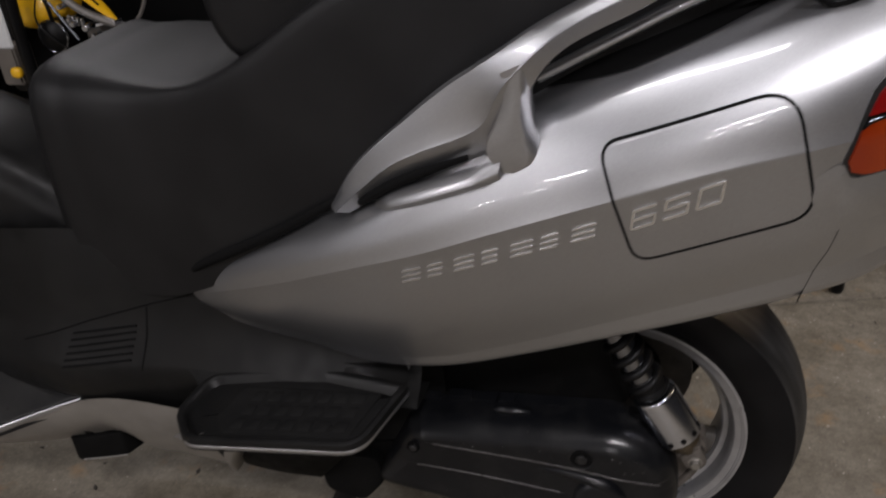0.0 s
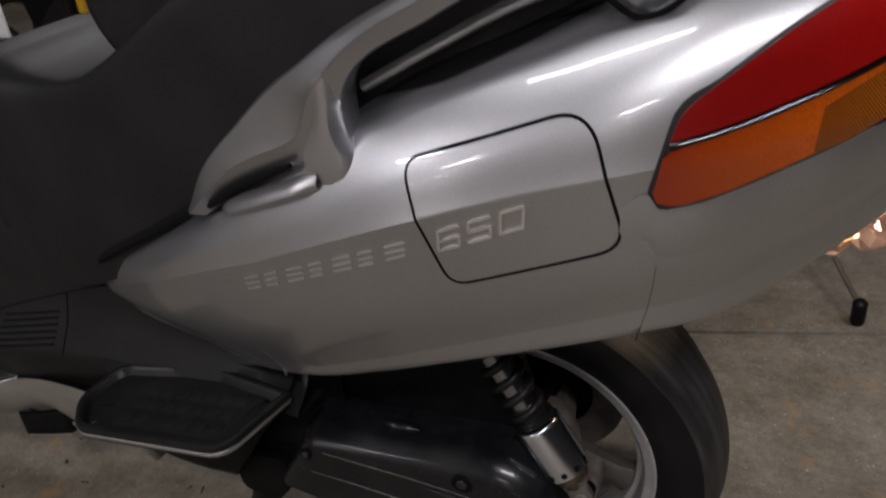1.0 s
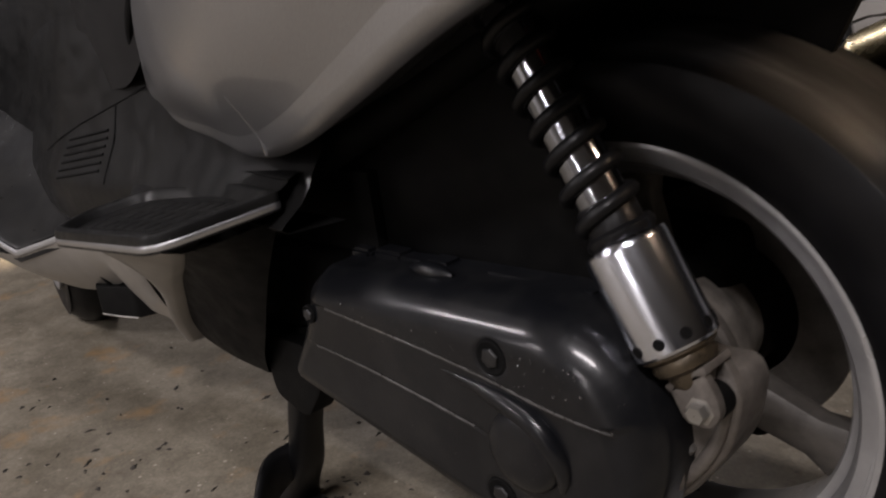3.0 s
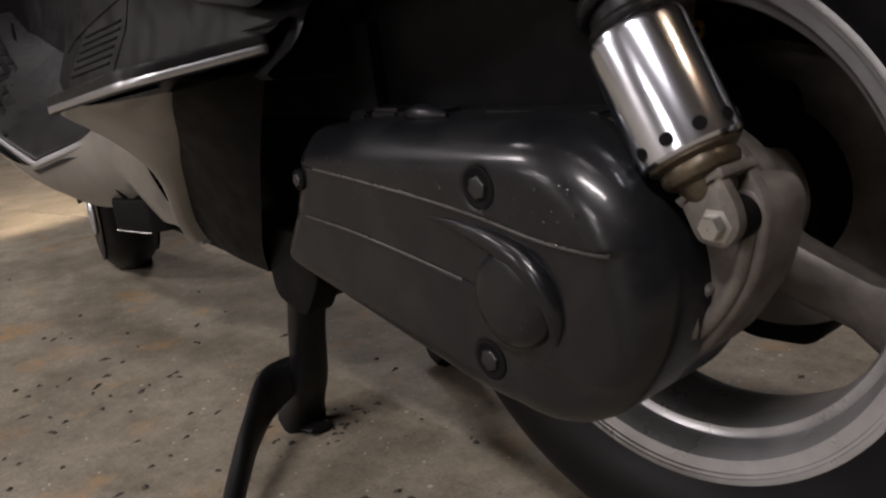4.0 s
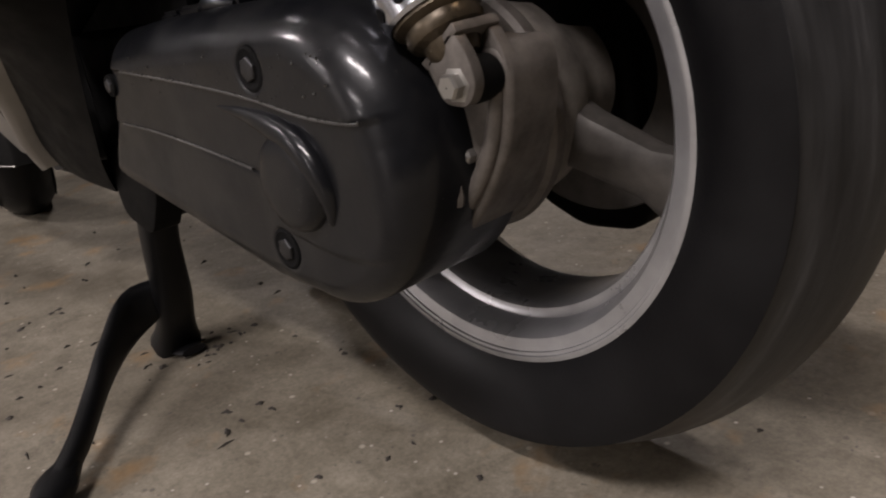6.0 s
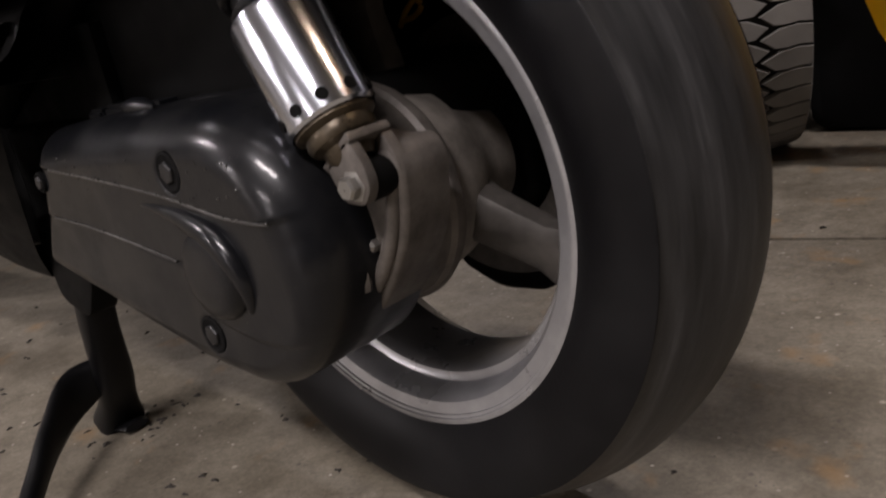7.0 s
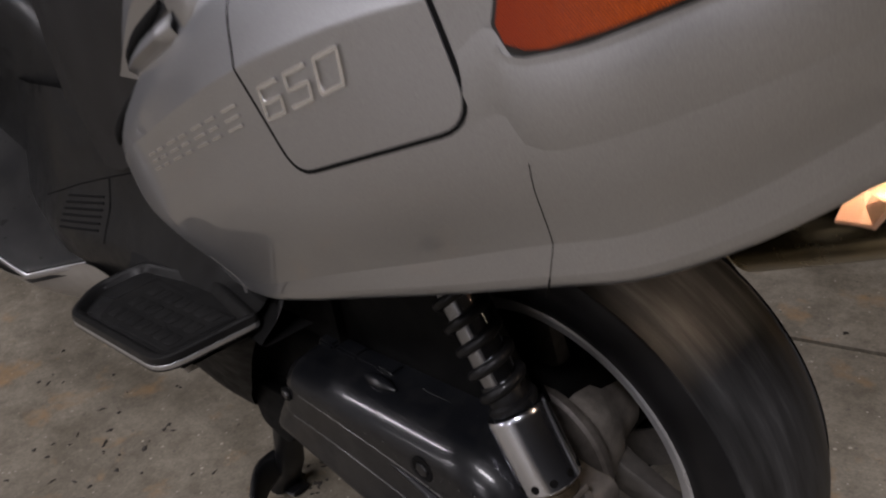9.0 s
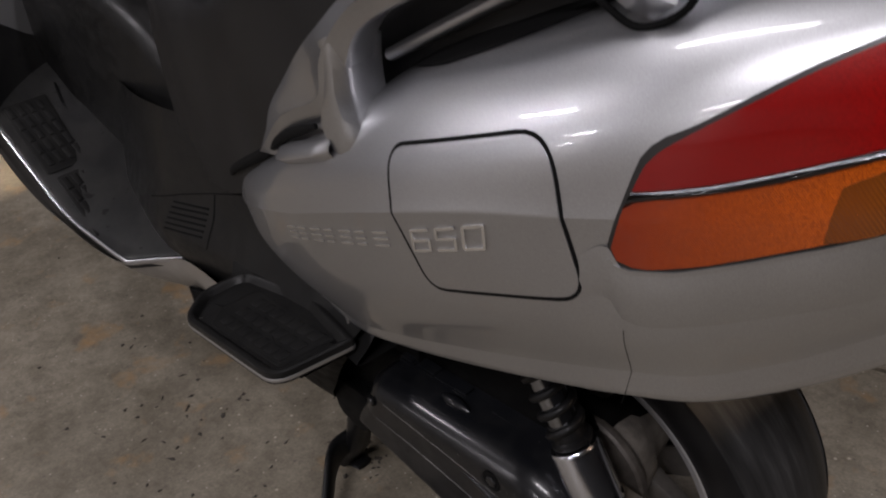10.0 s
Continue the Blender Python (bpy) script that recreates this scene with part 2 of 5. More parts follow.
# ---- mesh tools ----


def thing(name, label, category, group="", at=(0, 0, 0)):
    e = new(name)
    e.location = at
    e.empty_display_size = 0.05
    return tagged(e, label, category, group)


def finish(bm, sharp=38.0):
    bmesh.ops.recalc_face_normals(bm, faces=bm.faces)
    lim = radians(sharp)
    for f in bm.faces:
        f.smooth = True
    for e in bm.edges:
        if len(e.link_faces) == 2 and e.calc_face_angle(0.0) > lim:
            e.smooth = False


def part(name, bm, material, parent=None, label="", sharp=38.0):
    finish(bm, sharp)
    me = bpy.data.meshes.new(name)
    bm.to_mesh(me)
    bm.free()
    me.materials.append(material)
    ob = new(name, me)
    if parent is not None:
        ob.parent = parent
        if parent.data is None:
            ob.matrix_parent_inverse = Matrix.Translation(-parent.location)
    if label:
        ob["label"] = label
    return ob


def grid_bm(rows, closed=False, caps=False, bm=None):
    """A skin over rows of points; closed: each row is a ring."""
    bm = bm or bmesh.new()
    vs = [[bm.verts.new(p) for p in row] for row in rows]
    n = len(vs[0])
    for a, b in zip(vs, vs[1:]):
        for i in range(n if closed else n - 1):
            j = (i + 1) % n
            try:
                bm.faces.new((a[i], a[j], b[j], b[i]))
            except ValueError:
                pass
    if caps:
        for ring in (vs[0], vs[-1]):
            bm.faces.new(ring)
    return bm


def spline(xs, ys):
    """A smooth curve through the points, as a function."""
    xs, ys = np.array(xs, float), np.array(ys, float)
    h = np.diff(xs)
    d = np.diff(ys) / h
    m = np.r_[d[0], (d[:-1] * h[1:] + d[1:] * h[:-1]) / (h[1:] + h[:-1]), d[-1]]

    def at(x):
        x = min(max(x, xs[0]), xs[-1])
        k = min(max(int(np.searchsorted(xs, x)) - 1, 0), len(h) - 1)
        s = (x - xs[k]) / h[k]
        return float((2 * s**3 - 3 * s**2 + 1) * ys[k] + (s**3 - 2 * s**2 + s) * h[k] * m[k] + (3 * s**2 - 2 * s**3) * ys[k + 1] + (s**3 - s**2) * h[k] * m[k + 1])

    return at


def ease(v):
    v = min(max(v, 0.0), 1.0)
    return v * v * (3 - 2 * v)


def path(points, n):
    """n points on a smooth curve through the given ones (of any width)."""
    p = np.array(points, float)
    d = np.r_[0, np.cumsum(np.linalg.norm(np.diff(p[:, :3], axis=0), axis=1))]
    fs = [spline(d, p[:, k]) for k in range(p.shape[1])]
    return [[f(s) for f in fs] for s in np.linspace(0, d[-1], n)]


def sweep(points, n=14, up=(0, 0, 1), power=2.0, caps=True, bm=None):
    """Rows of x, y, z, half width across (side), half height (up): a bar with a rounded section."""
    pts = [Vector(p[:3]) for p in points]
    rows = []
    for k, p in enumerate(points):
        t = (pts[min(k + 1, len(pts) - 1)] - pts[max(k - 1, 0)]).normalized()
        side = t.cross(Vector(up)).normalized()
        top = side.cross(t).normalized()
        ring = []
        for i in range(n):
            a = 2 * math.pi * i / n
            c, s = math.cos(a), math.sin(a)
            c, s = math.copysign(abs(c) ** (2 / power), c), math.copysign(abs(s) ** (2 / power), s)
            ring.append(pts[k] + side * c * p[3] + top * s * p[4])
        rows.append(ring)
    return grid_bm(rows, True, caps, bm)


def tube(points, r, n=10, smooth=0, bm=None):
    pts = path(points, smooth) if smooth else points
    a, b = Vector(pts[0][:3]), Vector(pts[-1][:3])
    d = (b - a).normalized()
    up = (0, 0, 1) if abs(d.z) < 0.8 else (0, 1, 0)
    return sweep([(*p[:3], r, r) for p in pts], n, up, bm=bm)


def lathe(profile, centre, seg=96, axis="y", ring=False):
    """profile: rows of radius, offset along the axis. ring: joins the last row to the first."""
    rows = []
    for r, o in profile + (profile[:1] if ring else []):
        row = []
        for i in range(seg):
            a = 2 * math.pi * i / seg
            c, s = r * math.cos(a), r * math.sin(a)
            row.append(Vector({"y": (c, o, s), "z": (c, s, o), "x": (o, c, s)}[axis]) + Vector(centre))
        rows.append(row)
    bm = grid_bm(rows, True)
    bmesh.ops.remove_doubles(bm, verts=bm.verts, dist=1e-6)
    return bm


def aligned(bm, origin, direction):
    """Turns a mesh built along z so that z points along direction, and moves it to origin."""
    q = Vector((0, 0, 1)).rotation_difference(Vector(direction).normalized()).to_matrix().to_4x4()
    bmesh.ops.transform(bm, matrix=Matrix.Translation(origin) @ q, verts=bm.verts)
    return bm


def rounded(corners, radius, k=6):
    """An outline with rounded corners, from 2D corners in order."""
    out, n = [], len(corners)
    for i in range(n):
        a, b, c = (Vector(corners[(i + j) % n]) for j in (-1, 0, 1))
        r = radius[i] if isinstance(radius, (list, tuple)) else radius
        u, v = (a - b), (c - b)
        r = min(r, u.length * 0.48, v.length * 0.48)
        p, q = b + u.normalized() * r, b + v.normalized() * r
        for j in range(k + 1):
            s = j / k
            out.append((1 - s) ** 2 * p + 2 * s * (1 - s) * b + s**2 * q)
    return out


def inset(outline, d):
    """The outline moved inwards by d (outline anticlockwise)."""
    n, out = len(outline), []
    area = sum(outline[i][0] * outline[(i + 1) % n][1] - outline[(i + 1) % n][0] * outline[i][1] for i in range(n))
    sign = 1 if area > 0 else -1
    for i in range(n):
        t = Vector(outline[(i + 1) % n]) - Vector(outline[i - 1])
        t = t.normalized() if t.length > 1e-9 else Vector((1, 0))
        out.append(Vector(outline[i]) + sign * d * Vector((-t.y, t.x)))
    return out


def slab(outline, y_out, y_in, bevel, steps=5, plane="xz"):
    """A plate with the outline in one plane, from y_in to y_out, its edge at y_out rounded."""
    put = {"xz": lambda p, o: (p[0], o, p[1]), "xy": lambda p, o: (p[0], p[1], o), "yz": lambda p, o: (o, p[0], p[1])}[plane]
    s = 1 if y_out > y_in else -1
    rows = [[put(p, y_in) for p in outline]]
    for k in range(steps + 1):
        a = math.pi / 2 * k / steps
        ring = inset(outline, bevel * (1 - math.cos(a)))
        rows.append([put(p, y_out - s * bevel * (1 - math.sin(a))) for p in ring])
    return grid_bm(rows, True, True)


def box(x0, x1, y0, y1, z0, z1, bevel=0.0, bm=None):
    new_bm = bmesh.new()
    bmesh.ops.create_cube(new_bm, size=1.0, matrix=Matrix.Translation(((x0 + x1) / 2, (y0 + y1) / 2, (z0 + z1) / 2)) @ Matrix.Diagonal((x1 - x0, y1 - y0, z1 - z0, 1)))
    if bevel:
        bmesh.ops.bevel(new_bm, geom=new_bm.edges[:] + new_bm.verts[:], offset=bevel, segments=2, affect="EDGES")
    if bm is None:
        return new_bm
    me = bpy.data.meshes.new("tmp")
    new_bm.to_mesh(me)
    bm.from_mesh(me)
    bpy.data.meshes.remove(me)
    new_bm.free()
    return bm


# ---- the room ----
X0, X1, Y0, Y1 = -12.0, 7.0, -12.0, 7.0
PALE_WALL = plain("pale_reflector_wall", (0.55, 0.53, 0.50), 0.8)
CEILING = plain("ceiling_paint", (0.34, 0.33, 0.32), 0.85)
floor = part("floor", box(X0 - 0.2, X1 + 0.2, Y0 - 0.2, Y1 + 0.2, -0.25, -0.012), LINER)
tagged(floor, "worn grey-brown concrete floor with stains and specks", "floor", kind="structure")
SKEW = 13.5


def floor_slab(v0, v1, u0=-14.0, u1=14.0):
    """One pour of the floor between two joints, which run skew to the scooter."""
    t = Matrix.Translation((0, 0.685, 0)) @ Matrix.Rotation(radians(SKEW), 4, "Z")
    vs = [v0, v0 + 0.004, *np.linspace(v0 + 0.05, v1 - 0.05, 12), v1 - 0.004, v1]
    zs = [-0.014, -0.002] + [0.0] * 12 + [-0.002, -0.014]
    return grid_bm([[t @ Vector((u, v, z)) for u in np.linspace(u0, u1, 30)] for v, z in zip(vs, zs)])


for v0, v1 in ((-16.0, -0.0015), (0.0015, 4.0), (4.003, 10.0)):
    part("floor_slab", floor_slab(v0, v1), CONCRETE, floor)
# walls out of view: pale ones reflect in the paint, dark ones look unlit
for name, dims in (("wall_north", (X0 - 0.2, X1 + 0.2, Y1, Y1 + 0.2)), ("wall_south", (X0 - 0.2, X1 + 0.2, Y0 - 0.2, Y0)), ("wall_east", (X1, X1 + 0.2, Y0, Y1)), ("wall_west", (X0 - 0.2, X0, Y0, Y1))):
    tagged(part(name, box(*dims, -0.2, CEIL), PALE_WALL if name in ("wall_south", "wall_west") else WALL), "unseen garage wall, pale to reflect in the silver paint" if name in ("wall_south", "wall_west") else "unseen garage wall, coloured dark to look unlit", "wall", kind="structure")
tagged(part("ceiling", box(X0 - 0.2, X1 + 0.2, Y0 - 0.2, Y1 + 0.2, CEIL, CEIL + 0.2), CEILING), "grey garage ceiling", "ceiling", kind="structure")

# ---- the scooter ----
AXLE = (0.0, 0.0, 0.302)
scooter = thing("scooter", "silver maxi scooter with black seat, raised on its centre stand", "scooter")

# stations of the tail shell: x, then (y, z) down its near side: top, shoulder, upper, crease, middle, strip, bottom
SHELL = [
    (-0.6, (-0.147, 0.560), (-0.148, 0.556), (-0.149, 0.552), (-0.149, 0.546), (-0.148, 0.543), (-0.146, 0.541), (-0.146, 0.539)),
    (-0.5, (-0.175, 0.627), (-0.185, 0.621), (-0.192, 0.606), (-0.194, 0.590), (-0.187, 0.555), (-0.170, 0.526), (-0.168, 0.520)),
    (-0.4, (-0.200, 0.684), (-0.220, 0.675), (-0.232, 0.656), (-0.236, 0.635), (-0.225, 0.571), (-0.189, 0.522), (-0.186, 0.515)),
    (-0.3, (-0.205, 0.740), (-0.244, 0.728), (-0.263, 0.705), (-0.268, 0.680), (-0.249, 0.585), (-0.211, 0.519), (-0.207, 0.509)),
    (-0.2, (-0.200, 0.800), (-0.259, 0.785), (-0.280, 0.752), (-0.288, 0.719), (-0.269, 0.618), (-0.231, 0.541), (-0.227, 0.529)),
    (-0.1, (-0.195, 0.862), (-0.256, 0.845), (-0.286, 0.803), (-0.300, 0.761), (-0.281, 0.657), (-0.245, 0.582), (-0.241, 0.567)),
    (0, (-0.190, 0.916), (-0.248, 0.897), (-0.290, 0.847), (-0.307, 0.800), (-0.288, 0.696), (-0.256, 0.627), (-0.252, 0.609)),
    (0.1, (-0.180, 0.955), (-0.241, 0.932), (-0.285, 0.883), (-0.300, 0.832), (-0.287, 0.731), (-0.256, 0.666), (-0.253, 0.646)),
    (0.19, (-0.170, 0.985), (-0.232, 0.960), (-0.274, 0.912), (-0.287, 0.853), (-0.280, 0.760), (-0.252, 0.701), (-0.249, 0.679)),
    (0.25, (-0.157, 1.001), (-0.216, 0.979), (-0.255, 0.935), (-0.269, 0.865), (-0.264, 0.776), (-0.235, 0.718), (-0.232, 0.696)),
    (0.29, (-0.144, 1.008), (-0.200, 0.989), (-0.237, 0.948), (-0.251, 0.873), (-0.245, 0.786), (-0.217, 0.738), (-0.214, 0.716)),
    (0.35, (-0.120, 1.015), (-0.172, 1.002), (-0.206, 0.963), (-0.224, 0.885), (-0.219, 0.820), (-0.192, 0.782), (-0.188, 0.760)),
    (0.42, (-0.075, 1.020), (-0.118, 1.012), (-0.148, 0.980), (-0.165, 0.905), (-0.164, 0.864), (-0.149, 0.835), (-0.147, 0.821)),
    (0.47, (-0.010, 1.020), (-0.022, 1.013), (-0.040, 0.985), (-0.050, 0.920), (-0.050, 0.886), (-0.040, 0.852), (-0.040, 0.850)),
]
XS = [s[0] for s in SHELL]
SY = [spline(XS, [s[1 + k][0] for s in SHELL]) for k in range(7)]
SZ = [spline(XS, [s[1 + k][1] for s in SHELL]) for k in range(7)]


@functools.lru_cache(maxsize=None)
def section_at(key, n):
    x = key / 5000
    pts = [(SY[k](x), SZ[k](x)) for k in range(7)]
    out = []
    for ks in ((0, 1, 2, 3), (3, 4, 5), (5, 6)):
        fy, fz = spline(ks, [pts[k][0] for k in ks]), spline(ks, [pts[k][1] for k in ks])
        grid = np.linspace(ks[0], ks[-1], (len(ks) - 1) * n + 1)
        out += [(fy(u), fz(u)) for u in (grid if ks[0] == 0 else grid[1:])]
    return out


def shell_section(x, n=8):
    """Points (y, z) from the top of the near side to its lower edge, n to a stretch above and below the crease."""
    return section_at(round(x * 5000), n)


def shell_y(x, z):
    """The near side's y at a place of the side view."""
    sec = shell_section(x)
    zs = np.array([p[1] for p in sec])[::-1]
    ys = np.array([p[0] for p in sec])[::-1]
    return float(np.interp(z, np.maximum.accumulate(zs), ys))


def shell_normal(x, z, e=0.004):
    dx = (shell_y(x + e, z) - shell_y(x - e, z)) / (2 * e)
    dz = (shell_y(x, z + e) - shell_y(x, z - e)) / (2 * e)
    return Vector((dx, -1.0, dz)).normalized()


def tail_shell():
    xs = list(np.linspace(-0.60, 0.47, 80))
    bm, creased = bmesh.new(), set()
    for side in (1, -1):
        rows = []
        for x in xs:
            sec = shell_section(x)
            ty, tz = sec[0]
            by, bz = sec[-1]
            ring = [(x, ty * 0.35, tz + 0.004)] + [(x, y, z) for y, z in sec]
            k = min(1.0, (x + 0.6) / 0.2) * min(1.0, (0.47 - x) / 0.08)
            ring += [(x, by + 0.002 * k, bz - 0.006 * k), (x, by + 0.008 * k, bz - 0.0115 * k), (x, by + 0.016 * k + 0.001, bz - 0.014 * k), (x, by * 0.90, bz + 0.03 * min(1.0, max(0.02, (x + 0.58) * 6)))]
            rows.append([(px, side * py, pz) for px, py, pz in ring])
        grid_bm(rows, bm=bm)
        for k in (25, 41, 49):
            creased |= {tuple(round(c, 5) for c in row[k]) for row in rows}
    for e in bm.edges:
        a, b = (tuple(round(c, 5) for c in v.co) for v in e.verts)
        if a in creased and b in creased and abs(a[0] - b[0]) > 0.004:
            e.smooth = False
    return bm


tail_cowl = part("tail_cowl", tail_shell(), SILVER, scooter, "silver metallic tail cowl with a soft crease", 60)


def cowl_lip():
    """The dark inner lip that turns in from the cowl's lower edge."""
    rows = []
    for x in np.linspace(-0.24, 0.36, 40):
        by, bz = shell_section(x)[-1]
        rows.append([(x, by + 0.013, bz - 0.0125), (x, by + 0.017, bz - 0.0118), (x, by + 0.055, bz - 0.004), (x, by + 0.085, bz + 0.012)])
    return grid_bm(rows)


part("cowl_lip", cowl_lip(), black_plastic("grey_inner_lip", 0.010, 0.45, 0.006, 0.2), tail_cowl, "dark grey inner lip of the cowl", 60)


def ribbon(points, width, lift, close=False):
    """A thin band that follows points x, z of the cowl's side."""
    pts = [Vector(p) for p in points]
    rows, n = [], len(pts)
    for i, p in enumerate(pts):
        a = pts[(i + 1) % n] if close else pts[min(i + 1, n - 1)]
        b = pts[i - 1] if close else pts[max(i - 1, 0)]
        t = (a - b).normalized()
        s = Vector((-t.y, t.x)) * width / 2
        row = []
        for off, h in ((-1.0, -0.002), (-1.0, lift), (1.0, lift), (1.0, -0.002)):
            q = p + s * off
            row.append(Vector((q.x, shell_y(q.x, q.y), q.y)) + shell_normal(q.x, q.y) * h)
        rows.append(row)
    if close:
        rows.append(rows[0])
    else:
        ends = []
        for p, row in ((pts[0], rows[0]), (pts[-1], rows[-1])):
            ends.append([q - shell_normal(p.x, p.y) * (lift + 0.002) for q in row])
        rows = [ends[0]] + rows + [ends[1]]
    return grid_bm(rows)


def dense(points, step=0.006):
    out = []
    for a, b in zip(points, points[1:]):
        a, b = Vector(a), Vector(b)
        k = max(1, int((b - a).length / step))
        out += [a + (b - a) * j / k for j in range(k)]
    return out + [Vector(points[-1])]


LID = rounded([(-0.010, 0.850), (0.028, 0.729), (0.187, 0.785), (0.156, 0.905)], [0.018, 0.02, 0.026, 0.034], 7)
lid_edge = dense(LID + [LID[0]])[:-1]
part("lid_gap", ribbon(lid_edge, 0.0029, 0.0004, True), LINER, tail_cowl, "dark gap round the lid")


def lid_plate(outline, lift):
    """The lid: rows that run along the crease, so that the crease goes on across it."""
    flat = [Vector((p.x, p.y - SZ[3](p.x))) for p in outline]
    n = len(flat)
    lo, hi = min(p.y for p in flat), max(p.y for p in flat)
    ws = sorted(set([lo + (hi - lo) * (0.5 - 0.5 * math.cos(math.pi * k / 44)) for k in range(1, 44)] + [-0.0006, 0.0006]))
    rows = []
    for w in ws:
        cut = []
        for i in range(n):
            a, b = flat[i], flat[(i + 1) % n]
            if (a.y - w) * (b.y - w) <= 0 and a.y != b.y:
                cut.append(a.x + (b.x - a.x) * (w - a.y) / (b.y - a.y))
        x0, x1 = min(cut), max(cut)
        row = []
        for k in range(27):
            x = x0 + (x1 - x0) * min(max((k - 1) / 24, 0), 1)
            z = w + SZ[3](x)
            row.append(Vector((x, shell_y(x, z), z)) + shell_normal(x, z) * (-0.003 if k in (0, 26) else lift))
        rows.append(row)
    return grid_bm(rows)


part("storage_lid", lid_plate(inset(lid_edge, 0.0019), 0.0006), SILVER, tail_cowl, "silver side lid with rounded corners", 50)


def stroke(points, width=0.0028, lift=0.0011):
    return ribbon(dense(points, 0.004), width, lift)


def badge(points, parent, lift=0.0011, width=0.0026):
    return part("badge_bar", stroke(points, width, lift), BADGE, parent, "raised bright badge piece")


# the number on the lid, slanted, and the word before it as plain bars
E1 = Vector((0.932, 0.365)).normalized()
E2 = Vector((0.10, 0.99))


def digit(segments, at, w=0.022, h=0.0215):
    for seg in segments:
        badge([Vector(at) + E1 * (p[0] * w) + E2 * (p[1] * h) for p in seg], tail_cowl, 0.0022)


DIGITS = {
    "6": [[(1, 1), (0, 1), (0, 0), (1, 0), (1, 0.5), (0, 0.5)]],
    "5": [[(1, 1), (0, 1), (0, 0.52), (1, 0.52), (1, 0), (0, 0)]],
    "0": [[(0, 0), (0, 1), (1, 1), (1, 0), (0, 0)]],
}
for k, c in enumerate("650"):
    digit(DIGITS[c], Vector((0.0225, 0.7700)) + E1 * (0.0315 * k))
for k in range(7):
    o = Vector((-0.221, 0.679)) + E1 * (0.0335 * k)
    for v in (0.0, 0.5, 1.0):
        badge([o + E2 * (0.015 * v), o + E1 * (0.024 - 0.006 * (k % 2)) + E2 * (0.015 * v)], tail_cowl, 0.0014, 0.0018)

part("cowl_seam", ribbon(dense([(-0.249, 0.506), (-0.255, 0.530), (-0.256, 0.560)]), 0.0014, 0.0006), SILVER_TRIM, tail_cowl, "short panel seam")
part("cowl_seam", ribbon(dense([(0.190, 0.664), (0.199, 0.70), (0.206, 0.735), (0.210, 0.765)], 0.004), 0.0004, 0.0003), LINER, tail_cowl, "panel seam under the tail lamp")


def lens_grid(low, high, lift, depth, nu=26, nv=7, crown=0.0):
    lo, hi = path([(x, 0, z) for x, z in low], nu), path([(x, 0, z) for x, z in high], nu)
    rows = []
    for a, b in zip(lo, hi):
        row = []
        for k in range(nv + 2):
            v = min(max((k - 1) / (nv - 1), 0), 1)
            x, z = a[0] + (b[0] - a[0]) * v, a[2] + (b[2] - a[2]) * v
            edge = k in (0, nv + 1)
            row.append(Vector((x, shell_y(x, z), z)) + shell_normal(x, z) * (-depth if edge else lift + crown * math.sin(math.pi * v)))
        rows.append(row)
    first = [p.copy() for p in rows[0]]
    rows.insert(0, [p + shell_normal(p.x, p.z) * -(lift + depth) for p in first])
    return grid_bm(rows)


LOW = [(0.2055, 0.837), (0.208, 0.829), (0.218, 0.8255), (0.245, 0.831), (0.285, 0.846), (0.322, 0.863), (0.36, 0.883), (0.43, 0.911)]
MIDL = [(0.2125, 0.866), (0.2145, 0.8695), (0.219, 0.8715), (0.250, 0.881), (0.30, 0.898), (0.34, 0.916), (0.38, 0.934), (0.43, 0.952)]
MIDH = [(0.2165, 0.8785), (0.219, 0.879), (0.223, 0.880), (0.252, 0.888), (0.30, 0.905), (0.34, 0.922), (0.38, 0.940), (0.43, 0.957)]
TOP = [(0.2195, 0.888), (0.2235, 0.898), (0.230, 0.906), (0.245, 0.918), (0.275, 0.940), (0.305, 0.960), (0.35, 0.982), (0.43, 0.996)]
tail_lamp = part("tail_lamp", lens_grid([(0.2020, 0.837), (0.2040, 0.826), (0.2145, 0.8208)] + [(x, z - 0.004) for x, z in LOW[3:]], [(0.2155, 0.890), (0.2195, 0.902), (0.227, 0.911)] + [(x, z + 0.004) for x, z in TOP[3:]], 0.0012, 0.004), GASKET, scooter, "wrap-round tail lamp, red over amber")
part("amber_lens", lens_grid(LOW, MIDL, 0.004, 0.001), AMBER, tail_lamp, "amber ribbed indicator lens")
part("red_lens", lens_grid(MIDH, TOP, 0.004, 0.001), RED, tail_lamp, "deep red glossy lens")
part("lamp_bezel", ribbon(dense([(0.2025, 0.826), (0.206, 0.8205), (0.2165, 0.8188)] + [(x, z - 0.0065) for x, z in LOW[3:7]]), 0.004, 0.0022), SILVER_TRIM, tail_lamp, "bright lip under the lamp")


def lamp_ridge():
    """The cowl's own raised lip that runs under the lamp."""
    rows = []
    for x, z in [(p[0], p[2]) for p in path([(x, 0, z) for x, z in [(0.150, 0.794)] + LOW], 36)]:
        k = min(1.0, (x - 0.150) / 0.065) ** 1.5
        row = []
        for down, h in ((0.060, -0.002), (0.052, -0.0012 + 0.0012 * k), (0.044, -0.001 + 0.0026 * k), (0.036, -0.001 + 0.0038 * k), (0.026, -0.001 + 0.0044 * k), (0.016, -0.001 + 0.0042 * k), (0.006, -0.001 + 0.003 * k)):
            row.append(Vector((x, shell_y(x, z - down), z - down)) + shell_normal(x, z - down) * h)
        rows.append(row)
    return grid_bm(rows)


